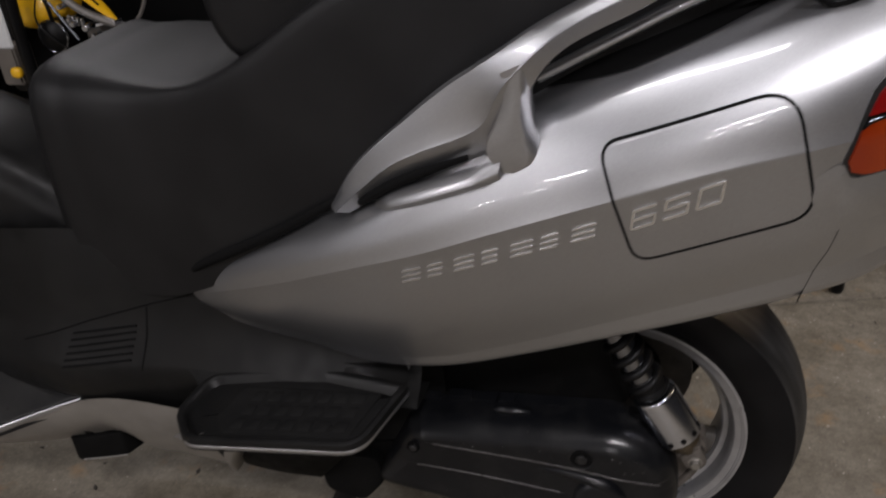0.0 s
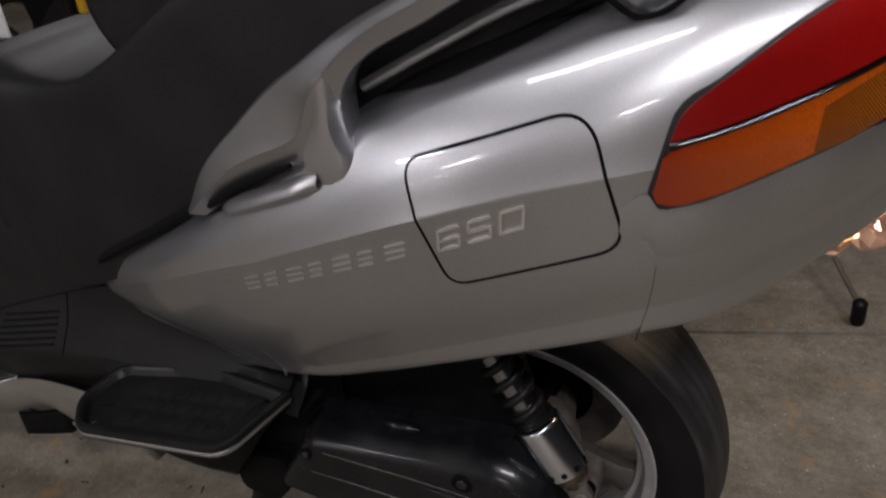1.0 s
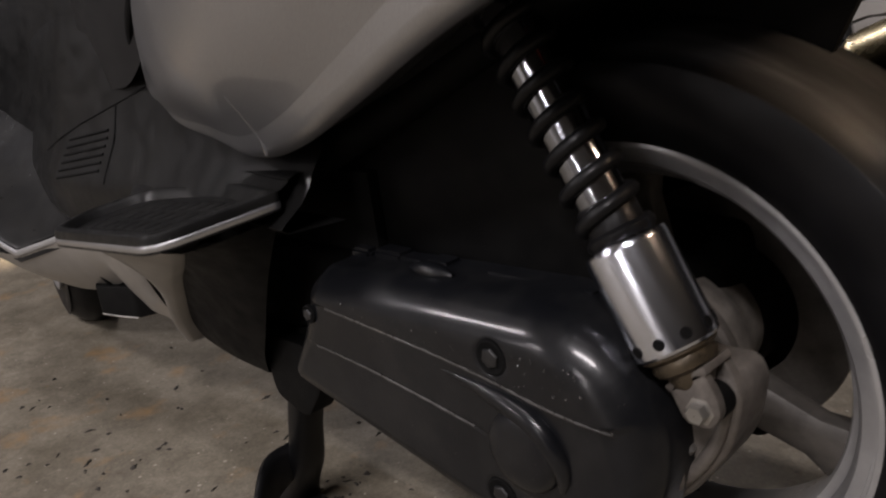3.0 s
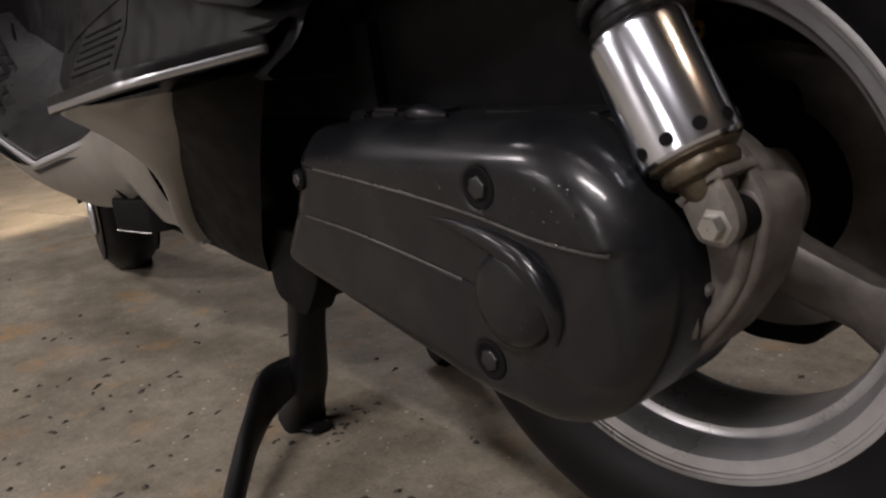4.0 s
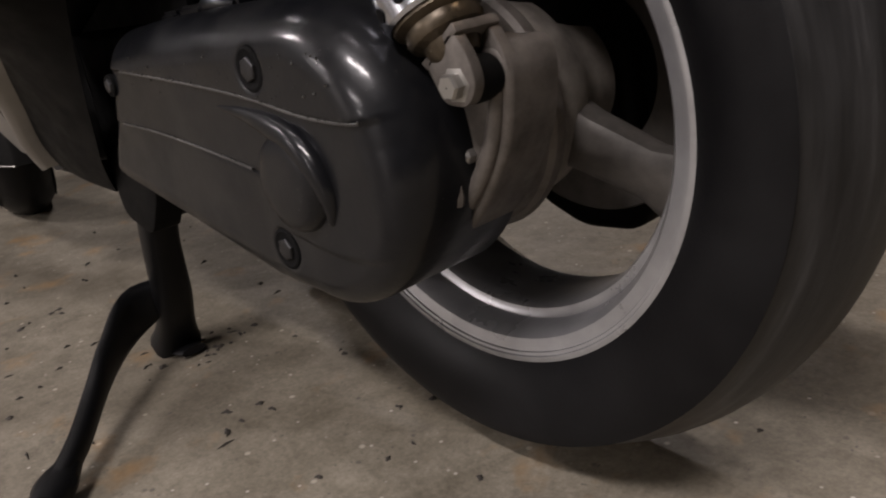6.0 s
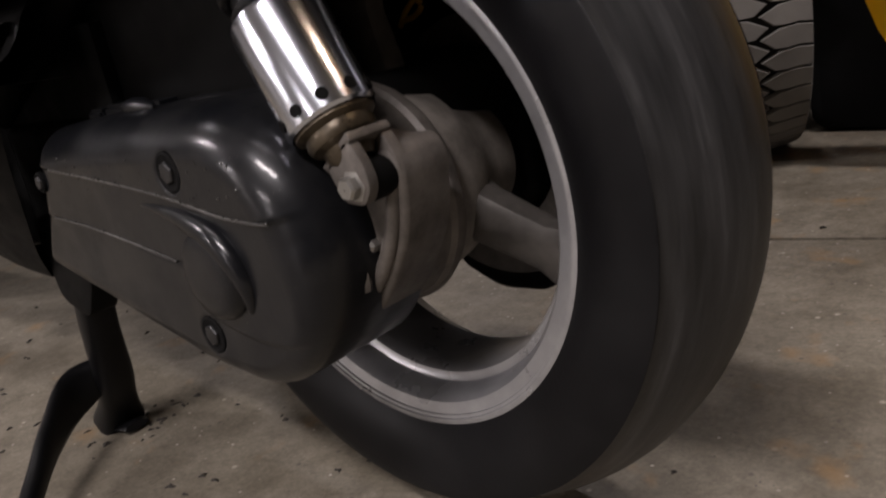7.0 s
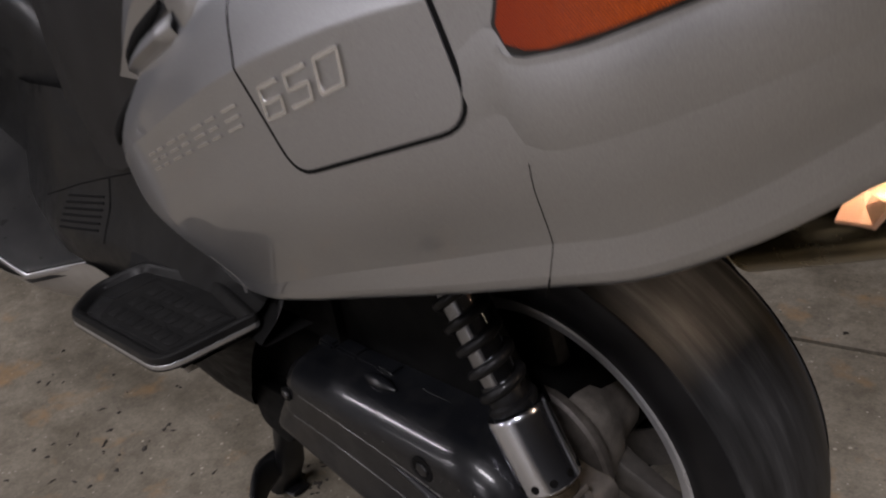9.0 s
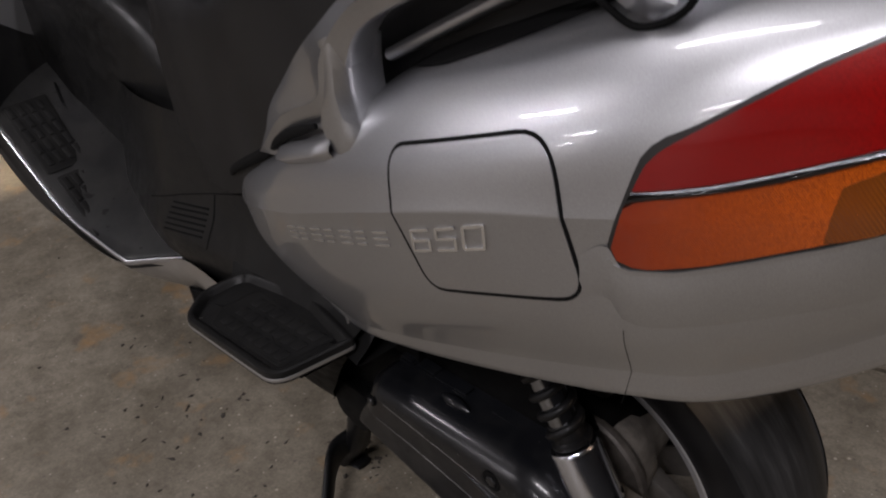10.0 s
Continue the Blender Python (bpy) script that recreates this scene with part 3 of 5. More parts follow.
part("lamp_ridge", lamp_ridge(), SILVER, tail_cowl, "", 70)
part("bulb_window", lens_grid([(0.318, 0.862), (0.335, 0.868), (0.36, 0.882), (0.43, 0.910)], [(0.322, 0.897), (0.345, 0.912), (0.37, 0.925), (0.43, 0.948)], 0.0044, 0.001, 16, 7), AMBER_BULB, tail_lamp, "clear amber window over the bulb")
part("tail_bulb", lens_grid([(0.375, 0.945), (0.40, 0.953), (0.43, 0.960)], [(0.375, 0.985), (0.40, 0.988), (0.43, 0.992)], 0.0045, 0.001, 10, 5), Mat("lit_red", (0.4, 0.01, 0.01), 0.2).emit((1.0, 0.08, 0.05), 1.2).m, tail_lamp, "glowing red tail light")
part("divider", lens_grid(MIDL, MIDH, 0.0045, 0.001, 40, 9, 0.0028), DARK_CHROME, tail_lamp, "dark chrome divider strip", 60)


def rail_loft(stations, n, bm=None):
    """Stations: upper edge x, z, ridge x, z, lower edge x, z, y of the ridge. A bar of two facets that meet in a ridge."""
    rows = []
    for tx, tz, rx, rz, lx, lz, y in path_n(stations, n):
        t, r, b = Vector((tx, y + 0.014, tz)), Vector((rx, y, rz)), Vector((lx, y + 0.010, lz))
        mid = t + (r - t) * 0.5 + Vector((0, -0.0022, 0))
        ring = [t + Vector((0, 0.034, -0.004)), t + Vector((0, 0.004, 0)), t + (r - t) * 0.06, mid, r + (t - r) * 0.10, r + Vector((0, -0.0006, 0)), r + (b - r) * 0.08, r + (b - r) * 0.92, b + Vector((0, 0.003, 0)), b + Vector((0, 0.030, 0.006))]
        rows.append(ring)
    return grid_bm(rows, True, True, bm)


def path_n(rows, n):
    p = np.array(rows, float)
    d = np.r_[0, np.cumsum(np.linalg.norm(np.diff(p[:, :2], axis=0), axis=1))]
    fs = [spline(d, p[:, k]) for k in range(p.shape[1])]
    return [[f(s) for f in fs] for s in np.linspace(0, d[-1], n)]


RAIL = [
    (-0.311, 0.749, -0.301, 0.747, -0.286, 0.742, -0.252), (-0.277, 0.799, -0.240, 0.800, -0.248, 0.766, -0.258), (-0.214, 0.856, -0.190, 0.829, -0.190, 0.793, -0.265),
    (-0.162, 0.898, -0.126, 0.860, -0.119, 0.826, -0.273), (-0.111, 0.930, -0.097, 0.907, -0.084, 0.878, -0.280), (-0.081, 0.950, -0.064, 0.939, -0.063, 0.916, -0.282),
    (0.000, 0.992, 0.012, 0.983, 0.021, 0.968, -0.278), (0.062, 1.024, 0.074, 1.012, 0.079, 0.995, -0.271), (0.098, 1.036, 0.107, 1.023, 0.115, 1.001, -0.264),
    (0.148, 1.034, 0.139, 1.020, 0.145, 0.996, -0.257), (0.190, 1.026, 0.175, 1.003, 0.167, 0.981, -0.250), (0.212, 1.017, 0.206, 0.983, 0.184, 0.966, -0.240), (0.217, 1.010, 0.214, 0.980, 0.191, 0.964, -0.236)]
# stations of the rail's foot: front edge, ridge and rear edge
FOOT = [(-0.104, -0.277, 0.915, -0.082, -0.281, 0.925, -0.072, -0.269, 0.915), (-0.101, -0.277, 0.893, -0.083, -0.282, 0.900, -0.075, -0.270, 0.893), (-0.111, -0.277, 0.863, -0.085, -0.283, 0.872, -0.074, -0.271, 0.866), (-0.121, -0.278, 0.840, -0.079, -0.283, 0.847, -0.066, -0.272, 0.841), (-0.118, -0.279, 0.826, -0.076, -0.283, 0.831, -0.064, -0.273, 0.832), (-0.102, -0.280, 0.813, -0.080, -0.282, 0.818, -0.070, -0.275, 0.822), (-0.093, -0.280, 0.808, -0.086, -0.281, 0.811, -0.078, -0.276, 0.815)]


def foot_loft(stations, n):
    p = np.array(stations, float)
    d = np.r_[0, np.cumsum(np.linalg.norm(np.diff(p[:, 3:6], axis=0), axis=1))]
    fs = [spline(d, p[:, k]) for k in range(9)]
    rows = []
    for t in np.linspace(0, d[-1], n):
        q = [f(t) for f in fs]
        a, r, b = Vector(q[0:3]), Vector(q[3:6]), Vector(q[6:9])
        rows.append([a + Vector((0.004, 0.040, 0.004)), a + Vector((0, 0.004, 0)), a + (r - a) * 0.05, a + (r - a) * 0.5 + Vector((0, -0.0012, 0)), r + (a - r) * 0.10, r + (b - r) * 0.10, b + (r - b) * 0.08, b + Vector((0, 0.004, 0)), b + Vector((-0.004, 0.040, 0.0))])
    return grid_bm(rows, True, True)


rail = part("grab_rail", rail_loft(RAIL, 70), SILVER_TRIM, scooter, "silver passenger grab rail", 30)
part("rail_foot", foot_loft(FOOT, 26), SILVER_TRIM, rail, "", 40)
part("foot_gap", tube([(-0.061, -0.262, 0.852), (-0.059, -0.268, 0.836), (-0.064, -0.274, 0.824), (-0.076, -0.278, 0.812), (-0.092, -0.279, 0.803)], 0.0022, 8, 18), LINER, rail, "dark gap under the rail foot")
part("rail_gap", tube([(0.160, -0.240, 0.978), (0.184, -0.231, 0.961), (0.202, -0.230, 0.966), (0.2185, -0.228, 0.979), (0.2225, -0.224, 0.996), (0.2215, -0.218, 1.014), (0.214, -0.21, 1.022)], 0.0026, 8, 24), LINER, rail, "dark gap round the rail end")
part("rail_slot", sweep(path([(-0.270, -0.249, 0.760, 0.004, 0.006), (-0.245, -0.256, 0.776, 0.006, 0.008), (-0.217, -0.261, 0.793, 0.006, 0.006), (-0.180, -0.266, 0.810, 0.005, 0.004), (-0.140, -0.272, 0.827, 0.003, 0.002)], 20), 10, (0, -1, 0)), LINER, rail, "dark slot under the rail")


def rail_ledge():
    """The scooped ledge of the cowl under the rail: a slanted face over a hollow, closed by a bright lip in front."""
    rows = []
    for s in np.linspace(0, 1, 24):
        k = ease(s / 0.12) * (1 - 0.75 * ease((s - 0.82) / 0.18))
        x, z = -0.250 + 0.144 * s, 0.757 + 0.056 * s
        y = shell_y(x, z)
        rows.append([(x + 0.004, y + 0.004, z + 0.017), (x, y - 0.001 - 0.004 * k, z + 0.0125), (x - 0.001, y - 0.003 - 0.009 * k, z + 0.004), (x - 0.001, y - 0.003 - 0.0095 * k, z + 0.001), (x, y - 0.002 - 0.006 * k, z - 0.003), (x + 0.002, y - 0.001 - 0.002 * k, z - 0.007), (x + 0.003, y + 0.003, z - 0.010)])
    return grid_bm(rows)


part("rail_ledge", rail_ledge(), SILVER, tail_cowl, "silver scooped ledge under the rail", 50)


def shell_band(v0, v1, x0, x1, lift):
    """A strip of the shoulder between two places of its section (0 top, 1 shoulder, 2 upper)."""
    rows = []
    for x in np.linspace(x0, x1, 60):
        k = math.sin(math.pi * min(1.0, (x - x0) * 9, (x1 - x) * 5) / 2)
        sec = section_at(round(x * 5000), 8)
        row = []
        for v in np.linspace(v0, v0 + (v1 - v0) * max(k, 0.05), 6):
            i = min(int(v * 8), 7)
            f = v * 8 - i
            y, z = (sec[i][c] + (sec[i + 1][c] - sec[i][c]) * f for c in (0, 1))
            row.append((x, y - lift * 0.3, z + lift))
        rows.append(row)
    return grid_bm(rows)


# black band laid on the shoulder as shade of the hollow under the rail
part("rail_shade_band", shell_band(0.0, 0.9, -0.085, 0.20, 0.0016), LINER, tail_cowl, "matt black band for the shade under the rail")
part("inner_band", sweep(path([(-0.075, -0.222, 0.893, 0.006, 0.008), (0.0, -0.215, 0.930, 0.007, 0.011), (0.08, -0.205, 0.968, 0.007, 0.012), (0.16, -0.195, 0.992, 0.006, 0.008)], 24), 12, (0, -1, 0)), SILVER_TRIM, tail_cowl, "silver band beside the seat", 60)


def seat_rows(stations):
    """Stations: x, half width, top z, side-bottom z, crown. An arch at each with a soft shoulder, narrower at its top towards the nose."""
    rows = []
    for x, w, zt, zb, crown in path3(stations):
        slim = 0.44 + 0.50 * min(1.0, max(0.0, (x + 0.77) / 0.24)) ** 0.8
        h = zt - zb
        half = []
        for v, u in ((0.0, 1.0), (0.25, 1.01), (0.5, 1.0), (0.7, 0.97), (0.84, 0.90), (0.92, 0.80), (0.965, 0.60), (0.988, 0.36), (1.0, 0.0)):
            edge = w * (slim + (1 - slim) * u)
            half.append((-edge, zb + h * v))
        top = half[-1]
        half += [(top[0] * f, zt + crown * 0.2 * (1 - f * f)) for f in (0.90, 0.7, 0.45, 0.2, 0.0)]
        rows.append([(x, y, z) for y, z in half] + [(x, -y, z) for y, z in reversed(half[:-1])])
    return rows


def path3(stations, n=46):
    xs = [s[0] for s in stations]
    fs = [spline(xs, [s[k] for s in stations]) for k in range(1, 5)]
    return [(x, *(f(x) for f in fs)) for x in np.linspace(xs[0], xs[-1], n)]


SEAT_RINGS = seat_rows([
    (-0.805, 0.06, 0.76, 0.62, 0.0), (-0.775, 0.130, 0.848, 0.58, 0.0), (-0.70, 0.160, 0.868, 0.56, 0.01), (-0.60, 0.172, 0.860, 0.56, 0.01),
    (-0.50, 0.186, 0.866, 0.60, 0.01), (-0.42, 0.200, 0.900, 0.64, 0.01), (-0.32, 0.205, 0.962, 0.72, 0.02), (-0.20, 0.205, 1.020, 0.80, 0.03),
    (-0.05, 0.205, 1.060, 0.88, 0.04), (0.08, 0.195, 1.075, 0.94, 0.04), (0.16, 0.16, 1.065, 0.965, 0.03), (0.20, 0.10, 1.035, 0.98, 0.02)])
seat = part("seat", grid_bm(SEAT_RINGS, caps=False), VINYL, scooter, "black vinyl dual seat", 60)


def backrest():
    """The rider's backrest: a deep pad that leans on the passenger seat."""
    side = rounded([(-0.440, 0.872), (-0.480, 0.938), (-0.470, 1.03), (-0.42, 1.075), (-0.32, 1.085), (-0.235, 1.03), (-0.245, 0.965), (-0.345, 0.915)], 0.05, 7)
    rows = []
    for y, d in ((-0.156, 0.024), (-0.1545, 0.017), (-0.149, 0.009), (-0.140, 0.003), (-0.125, 0.0), (0.125, 0.0), (0.140, 0.003), (0.149, 0.009), (0.1545, 0.017), (0.156, 0.024)):
        rows.append([(p.x, y, p.y) for p in inset(side, d)])
    return grid_bm(rows, True, True)


part("backrest", backrest(), VINYL, seat, "padded black rider backrest", 70)


def side_fairing():
    """The black side cover under the seat, down to the footboard."""
    bm = bmesh.new()
    prof = [(-0.150, 0.66), (-0.165, 0.60), (-0.175, 0.54), (-0.185, 0.50), (-0.205, 0.455), (-0.21, 0.44)]
    for side in (1, -1):
        rows = []
        for x in np.linspace(-1.25, -0.245, 40):
            k = min(1.0, max(0.0, (x + 1.25) / 0.45))
            top = 0.60 + 0.05 * k if x < -0.62 else 0.66 - max(0.0, x + 0.62) * 0.42
            row = []
            for y, z in prof:
                zz = 0.44 + (z - 0.44) * (top - 0.44) / 0.22
                yy = y * (0.62 + 0.38 * k) + 0.012 * math.sin(9 * x)
                row.append((x, side * yy, zz))
            up = min(1.0, max(0.0, (x + 0.62) / 0.12))
            row += [(x, side * (row[-1][1] * side + 0.006), 0.395 + 0.040 * up), (x, side * -0.15, 0.30 + 0.13 * up)]
            rows.append(row)
        grid_bm(rows, bm=bm)
    return bm


fairing = part("side_fairing", side_fairing(), PLASTIC, scooter, "black plastic side cover under the seat", 30)


def fairing_y(x, z):
    """The near side of the cover at a place of the side view, behind the footboard."""
    top = 0.60 + 0.05 * min(1.0, max(0.0, (x + 1.25) / 0.45)) if x < -0.62 else 0.66 - max(0.0, x + 0.62) * 0.42
    k = min(1.0, max(0.0, (x + 1.25) / 0.45))
    v = 0.44 + (z - 0.44) * 0.22 / (top - 0.44)
    return float(np.interp(v, [0.44, 0.455, 0.50, 0.54, 0.60, 0.66], [-0.21, -0.205, -0.185, -0.175, -0.165, -0.150])) * (0.62 + 0.38 * k) + 0.012 * math.sin(9 * x)


def fairing_line(points, r):
    return tube([(x, fairing_y(x, z), z) for x, z in dense(points, 0.012)], r, 8)


for k in range(6):
    part("louvre_slit", fairing_line([(-0.790 + 0.004 * k, 0.447 + 0.0095 * k), (-0.680 + 0.002 * k, 0.460 + 0.0095 * k)], 0.0019), LINER, fairing, "dark louvre slit")
part("panel_seam", fairing_line([(-0.86, 0.477), (-0.74, 0.515), (-0.66, 0.536), (-0.58, 0.556)], 0.0012), LINER, fairing)
part("panel_seam", fairing_line([(-0.652, 0.536), (-0.656, 0.49), (-0.664, 0.445)], 0.0012), LINER, fairing)
# black strip stands in for the dark gap between seat and cowl
part("seat_gap_strip", sweep(path([(-0.585, -0.160, 0.585, 0.004, 0.004), (-0.54, -0.180, 0.618, 0.005, 0.006), (-0.46, -0.200, 0.662, 0.006, 0.007), (-0.38, -0.210, 0.704, 0.006, 0.007), (-0.31, -0.216, 0.745, 0.004, 0.005)], 24), 10), LINER, seat, "black strip between seat and cowl")

# passenger footpad
PAD = rounded([(-0.254, -0.208), (-0.290, -0.318), (-0.538, -0.318), (-0.578, -0.268), (-0.560, -0.192), (-0.40, -0.176)], [0.008, 0.030, 0.022, 0.022, 0.03, 0.03], 6)


def pad_z(x, y):
    return 0.450 + (x + 0.28) * 0.095 + (y + 0.30) * 0.10


def pad_plate(outline, lift_out, lift_in, bevel, drop):
    rows = []
    for d, h in ((0.0, -drop), (0.0, lift_out - 0.004), (0.0012, lift_out - 0.0012), (0.004, lift_out), (bevel * 0.7, lift_out), (bevel * 0.9, lift_out - 0.001), (bevel + 0.002, (lift_out + lift_in) / 2), (bevel + 0.006, lift_in)):
        rows.append([(p.x, p.y, pad_z(p.x, p.y) + h) for p in inset(outline, d)])
    bm = grid_bm(rows, True)
    bm.verts.ensure_lookup_table()
    bm.faces.new(bm.verts[-len(outline):])
    return bm


footpad = part("passenger_footpad", pad_plate(PAD, 0.012, 0.002, 0.011, 0.006), PLASTIC, scooter, "black passenger foot platform")
MAT_EDGE = rounded([(-0.288, -0.216), (-0.312, -0.296), (-0.492, -0.298), (-0.515, -0.264), (-0.500, -0.206)], 0.006, 3)
part("pad_mat", pad_plate(MAT_EDGE, 0.0040, 0.0036, 0.003, 0.0), MAT, footpad, "ribbed rubber mat")
for k in range(7):
    for r in range(3):
        x0, y0 = -0.486 + 0.0245 * k + 0.005 * r, -0.288 + 0.025 * r
        o = rounded([(x0, y0), (x0 + 0.018, y0), (x0 + 0.021, y0 + 0.018), (x0 + 0.003, y0 + 0.018)], 0.003, 2)
        rows = [[(p.x, p.y, pad_z(p.x, p.y) + h) for p in inset(o, d)] for d, h in ((0.0, 0.003), (0.0, 0.0042), (0.0015, 0.0050))]
        part("mat_block", grid_bm(rows, True, True), MAT, footpad)
edge_pts = [p for p in inset(PAD, 0.0025) if p.y < -0.207 and p.x > -0.545]
part("pad_trim", sweep([(p.x, p.y, pad_z(p.x, p.y) - 0.0010, 0.0032, 0.0037) for p in edge_pts], 12, power=3.5), SILVER_TRIM, footpad, "bright silver edge trim")


def pad_wall():
    """The moulded wall that rises from the platform's inner edge to the cowl."""
    low = path([(-0.566, -0.222, pad_z(-0.566, -0.222) + 0.008), (-0.535, -0.200, pad_z(-0.535, -0.200) + 0.010), (-0.40, -0.190, pad_z(-0.40, -0.190) + 0.010), (-0.259, -0.210, pad_z(-0.259, -0.210) + 0.010)], 26)
    top = path([(-0.596, -0.196, 0.452), (-0.535, -0.184, 0.460), (-0.40, -0.178, 0.474), (-0.259, -0.196, 0.478)], 26)
    rows = []
    for a, b in zip(low, top):
        a, b = Vector(a), Vector(b)
        rows.append([a + Vector((0, 0, -0.01)), a, a + (b - a) * 0.12 + Vector((0, 0.004, 0.0)), a + (b - a) * 0.85 + Vector((0, 0.004, 0)), b, b + Vector((0, 0.012, 0.004)), b + Vector((0, 0.04, 0.0))])
    return grid_bm(rows)


part("pad_wall", pad_wall(), PLASTIC, footpad, "moulded black wall behind the platform", 40)

# lower skirt below the footpad, and the belly cover inside it
SK_L = path([(-0.532, -0.316, 0.430), (-0.573, -0.290, 0.411), (-0.560, -0.258, 0.384), (-0.545, -0.236, 0.358), (-0.557, -0.213, 0.327), (-0.573, -0.195, 0.275), (-0.572, -0.184, 0.252)], 24)
SK_R = path([(-0.290, -0.292, 0.436), (-0.371, -0.264, 0.415), (-0.440, -0.238, 0.380), (-0.490, -0.222, 0.352), (-0.526, -0.208, 0.320), (-0.556, -0.192, 0.268), (-0.560, -0.182, 0.248)], 24)
BE_R = path([(-0.268, -0.208, 0.444), (-0.330, -0.196, 0.370), (-0.380, -0.183, 0.300), (-0.415, -0.172, 0.255), (-0.436, -0.160, 0.226)], 24)


def between(left, right, n, bulge=(0, 0, 0)):
    b = Vector(bulge)
    rows = []
    for p, q in zip(left, right):
        p, q = Vector(p), Vector(q)
        rows.append([p + (q - p) * k / n + b * math.sin(math.pi * k / n) for k in range(n + 1)])
    return rows


def skirt():
    rows = between(SK_L, SK_R, 8, (0, -0.006, -0.004))
    for r in rows:
        r.insert(0, r[0] + Vector((0.02, 0.03, 0.0)))
        r.append(r[-1] + Vector((0.0, 0.03, 0.0)))
    return grid_bm(rows)


part("lower_skirt", skirt(), SKIRT, scooter, "silver-grey lower side skirt", 40)


def belly():
    rows = between([Vector(p) + Vector((0.004, 0.010, 0)) for p in SK_R], BE_R, 10, (0, -0.004, 0))
    low = rows[-1]
    for k in range(1, 6):
        rows.append([p + Vector((0.012 * k, 0.05 * k, -0.006 * k)) for p in low])
    return grid_bm(rows)


part("belly_pan", belly(), black_plastic("grey_belly", 0.0025, 0.55, 0.003), scooter, "dark grey belly cover")


def board_skirt():
    top = path([(-0.588, -0.226, 0.398), (-0.63, -0.214, 0.390), (-0.676, -0.212, 0.392), (-0.725, -0.211, 0.391), (-0.776, -0.209, 0.381), (-0.82, -0.212, 0.367), (-0.87, -0.226, 0.350), (-0.945, -0.258, 0.330), (-1.10, -0.304, 0.395), (-1.45, -0.312, 0.535)], 60)
    low = path([(-0.575, -0.172, 0.240), (-0.66, -0.168, 0.251), (-0.732, -0.166, 0.256), (-0.752, -0.166, 0.272), (-0.781, -0.167, 0.281), (-0.83, -0.168, 0.266), (-0.87, -0.172, 0.256), (-0.94, -0.190, 0.255), (-1.10, -0.24, 0.33), (-1.45, -0.25, 0.45)], 60)
    rows = between(top, low, 8, (0, -0.010, 0.0))
    for r in rows:
        r.append(r[-1] + Vector((0, 0.06, 0.0)))
    return grid_bm(rows)


board_side = part("board_side", board_skirt(), SKIRT, scooter, "silver-grey footboard side", 40)
part("drain_hole", aligned(lathe([(0.0001, 0.0020), (0.0175, 0.0020), (0.0185, 0.001), (0.0185, -0.006)], (0, 0, 0), 28, "z"), (-0.8420, -0.1765, 0.2775), (0.0, -0.85, -0.52)), LINER, board_side, "round dark hole")
bracket_tray = part("board_bracket", slab(rounded([(-0.865, -0.183), (-0.846, -0.189), (-0.781, -0.163), (-0.755, -0.10), (-0.88, -0.10)], 0.006, 3), 0.272, 0.224, 0.004, 2, "xy"), DARK, scooter, "dark bracket under the footboard")
# bright line along the bracket's lower front edge
part("bracket_edge", tube([(-0.846, -0.1895, 0.228), (-0.83, -0.183, 0.2265), (-0.79, -0.167, 0.2245), (-0.781, -0.1635, 0.2245)], 0.0012, 8, 14), STEEL, bracket_tray, "thin bright edge of the bracket")
# low dark block, added to keep far lamps off the floor beneath
part("under_frame", slab(rounded([(-1.02, -0.10), (-0.54, -0.12), (-0.48, -0.10), (-0.48, 0.15), (-1.02, 0.15)], 0.03, 4), 0.30, 0.205, 0.02, 3, "xy"), DARK, scooter, "dark underside block that keeps the floor beneath dark", 40)

BOARD = rounded([(-0.70, -0.165), (-0.79, -0.196), (-0.87, -0.223), (-0.945, -0.256), (-1.09, -0.290), (-1.50, -0.285), (-1.50, -0.09), (-0.70, -0.09)], [0.02, 0.03, 0.02, 0.03, 0.05, 0.03, 0.01, 0.01], 5)


def board_z(x, y):
    return 0.336 + max(0.0, -0.94 - x) * 0.42 + min(max(0.0, x + 0.94), 0.15) * 0.27


def board_rib(x0, x1, y0, y1):
    rows = []
    for d, h in ((0.0, 0.008), (0.0, 0.0125), (0.002, 0.0138)):
        rows.append([(x, y, board_z(x, y) + h) for x, y in ((x0 + d, y0 + d), (x1 - d, y0 + d), (x1 - d, y1 - d), (x0 + d, y1 - d))])
    return grid_bm(rows, True, True)


def board_plate(outline, lift, drop):
    rows = [[(p.x, p.y, board_z(p.x, p.y) + h) for p in inset(outline, d)] for d, h in ((0, -drop), (0, lift - 0.004), (0.004, lift))]
    bm = grid_bm(rows, True)
    bm.verts.ensure_lookup_table()
    bm.faces.new(bm.verts[-len(outline):])
    return bm


footboard = part("footboard", board_plate(BOARD, 0.006, 0.02), SATIN, scooter, "black rider footboard")
bt = [p for p in BOARD if p.y < -0.15]
part("board_trim", sweep([(p.x, p.y - 0.001, board_z(p.x, p.y) - 0.006, 0.003, 0.005) for p in bt if p.x < -0.79], 8), SILVER_TRIM, footboard, "bright silver edge trim")


def board_pad(corners):
    o = rounded(corners, 0.008, 3)
    rows = [[(p.x, p.y, board_z(p.x, p.y) + h) for p in inset(o, d)] for d, h in ((0.0, 0.004), (0.0, 0.0085), (0.003, 0.0105))]
    return grid_bm(rows, True, True)


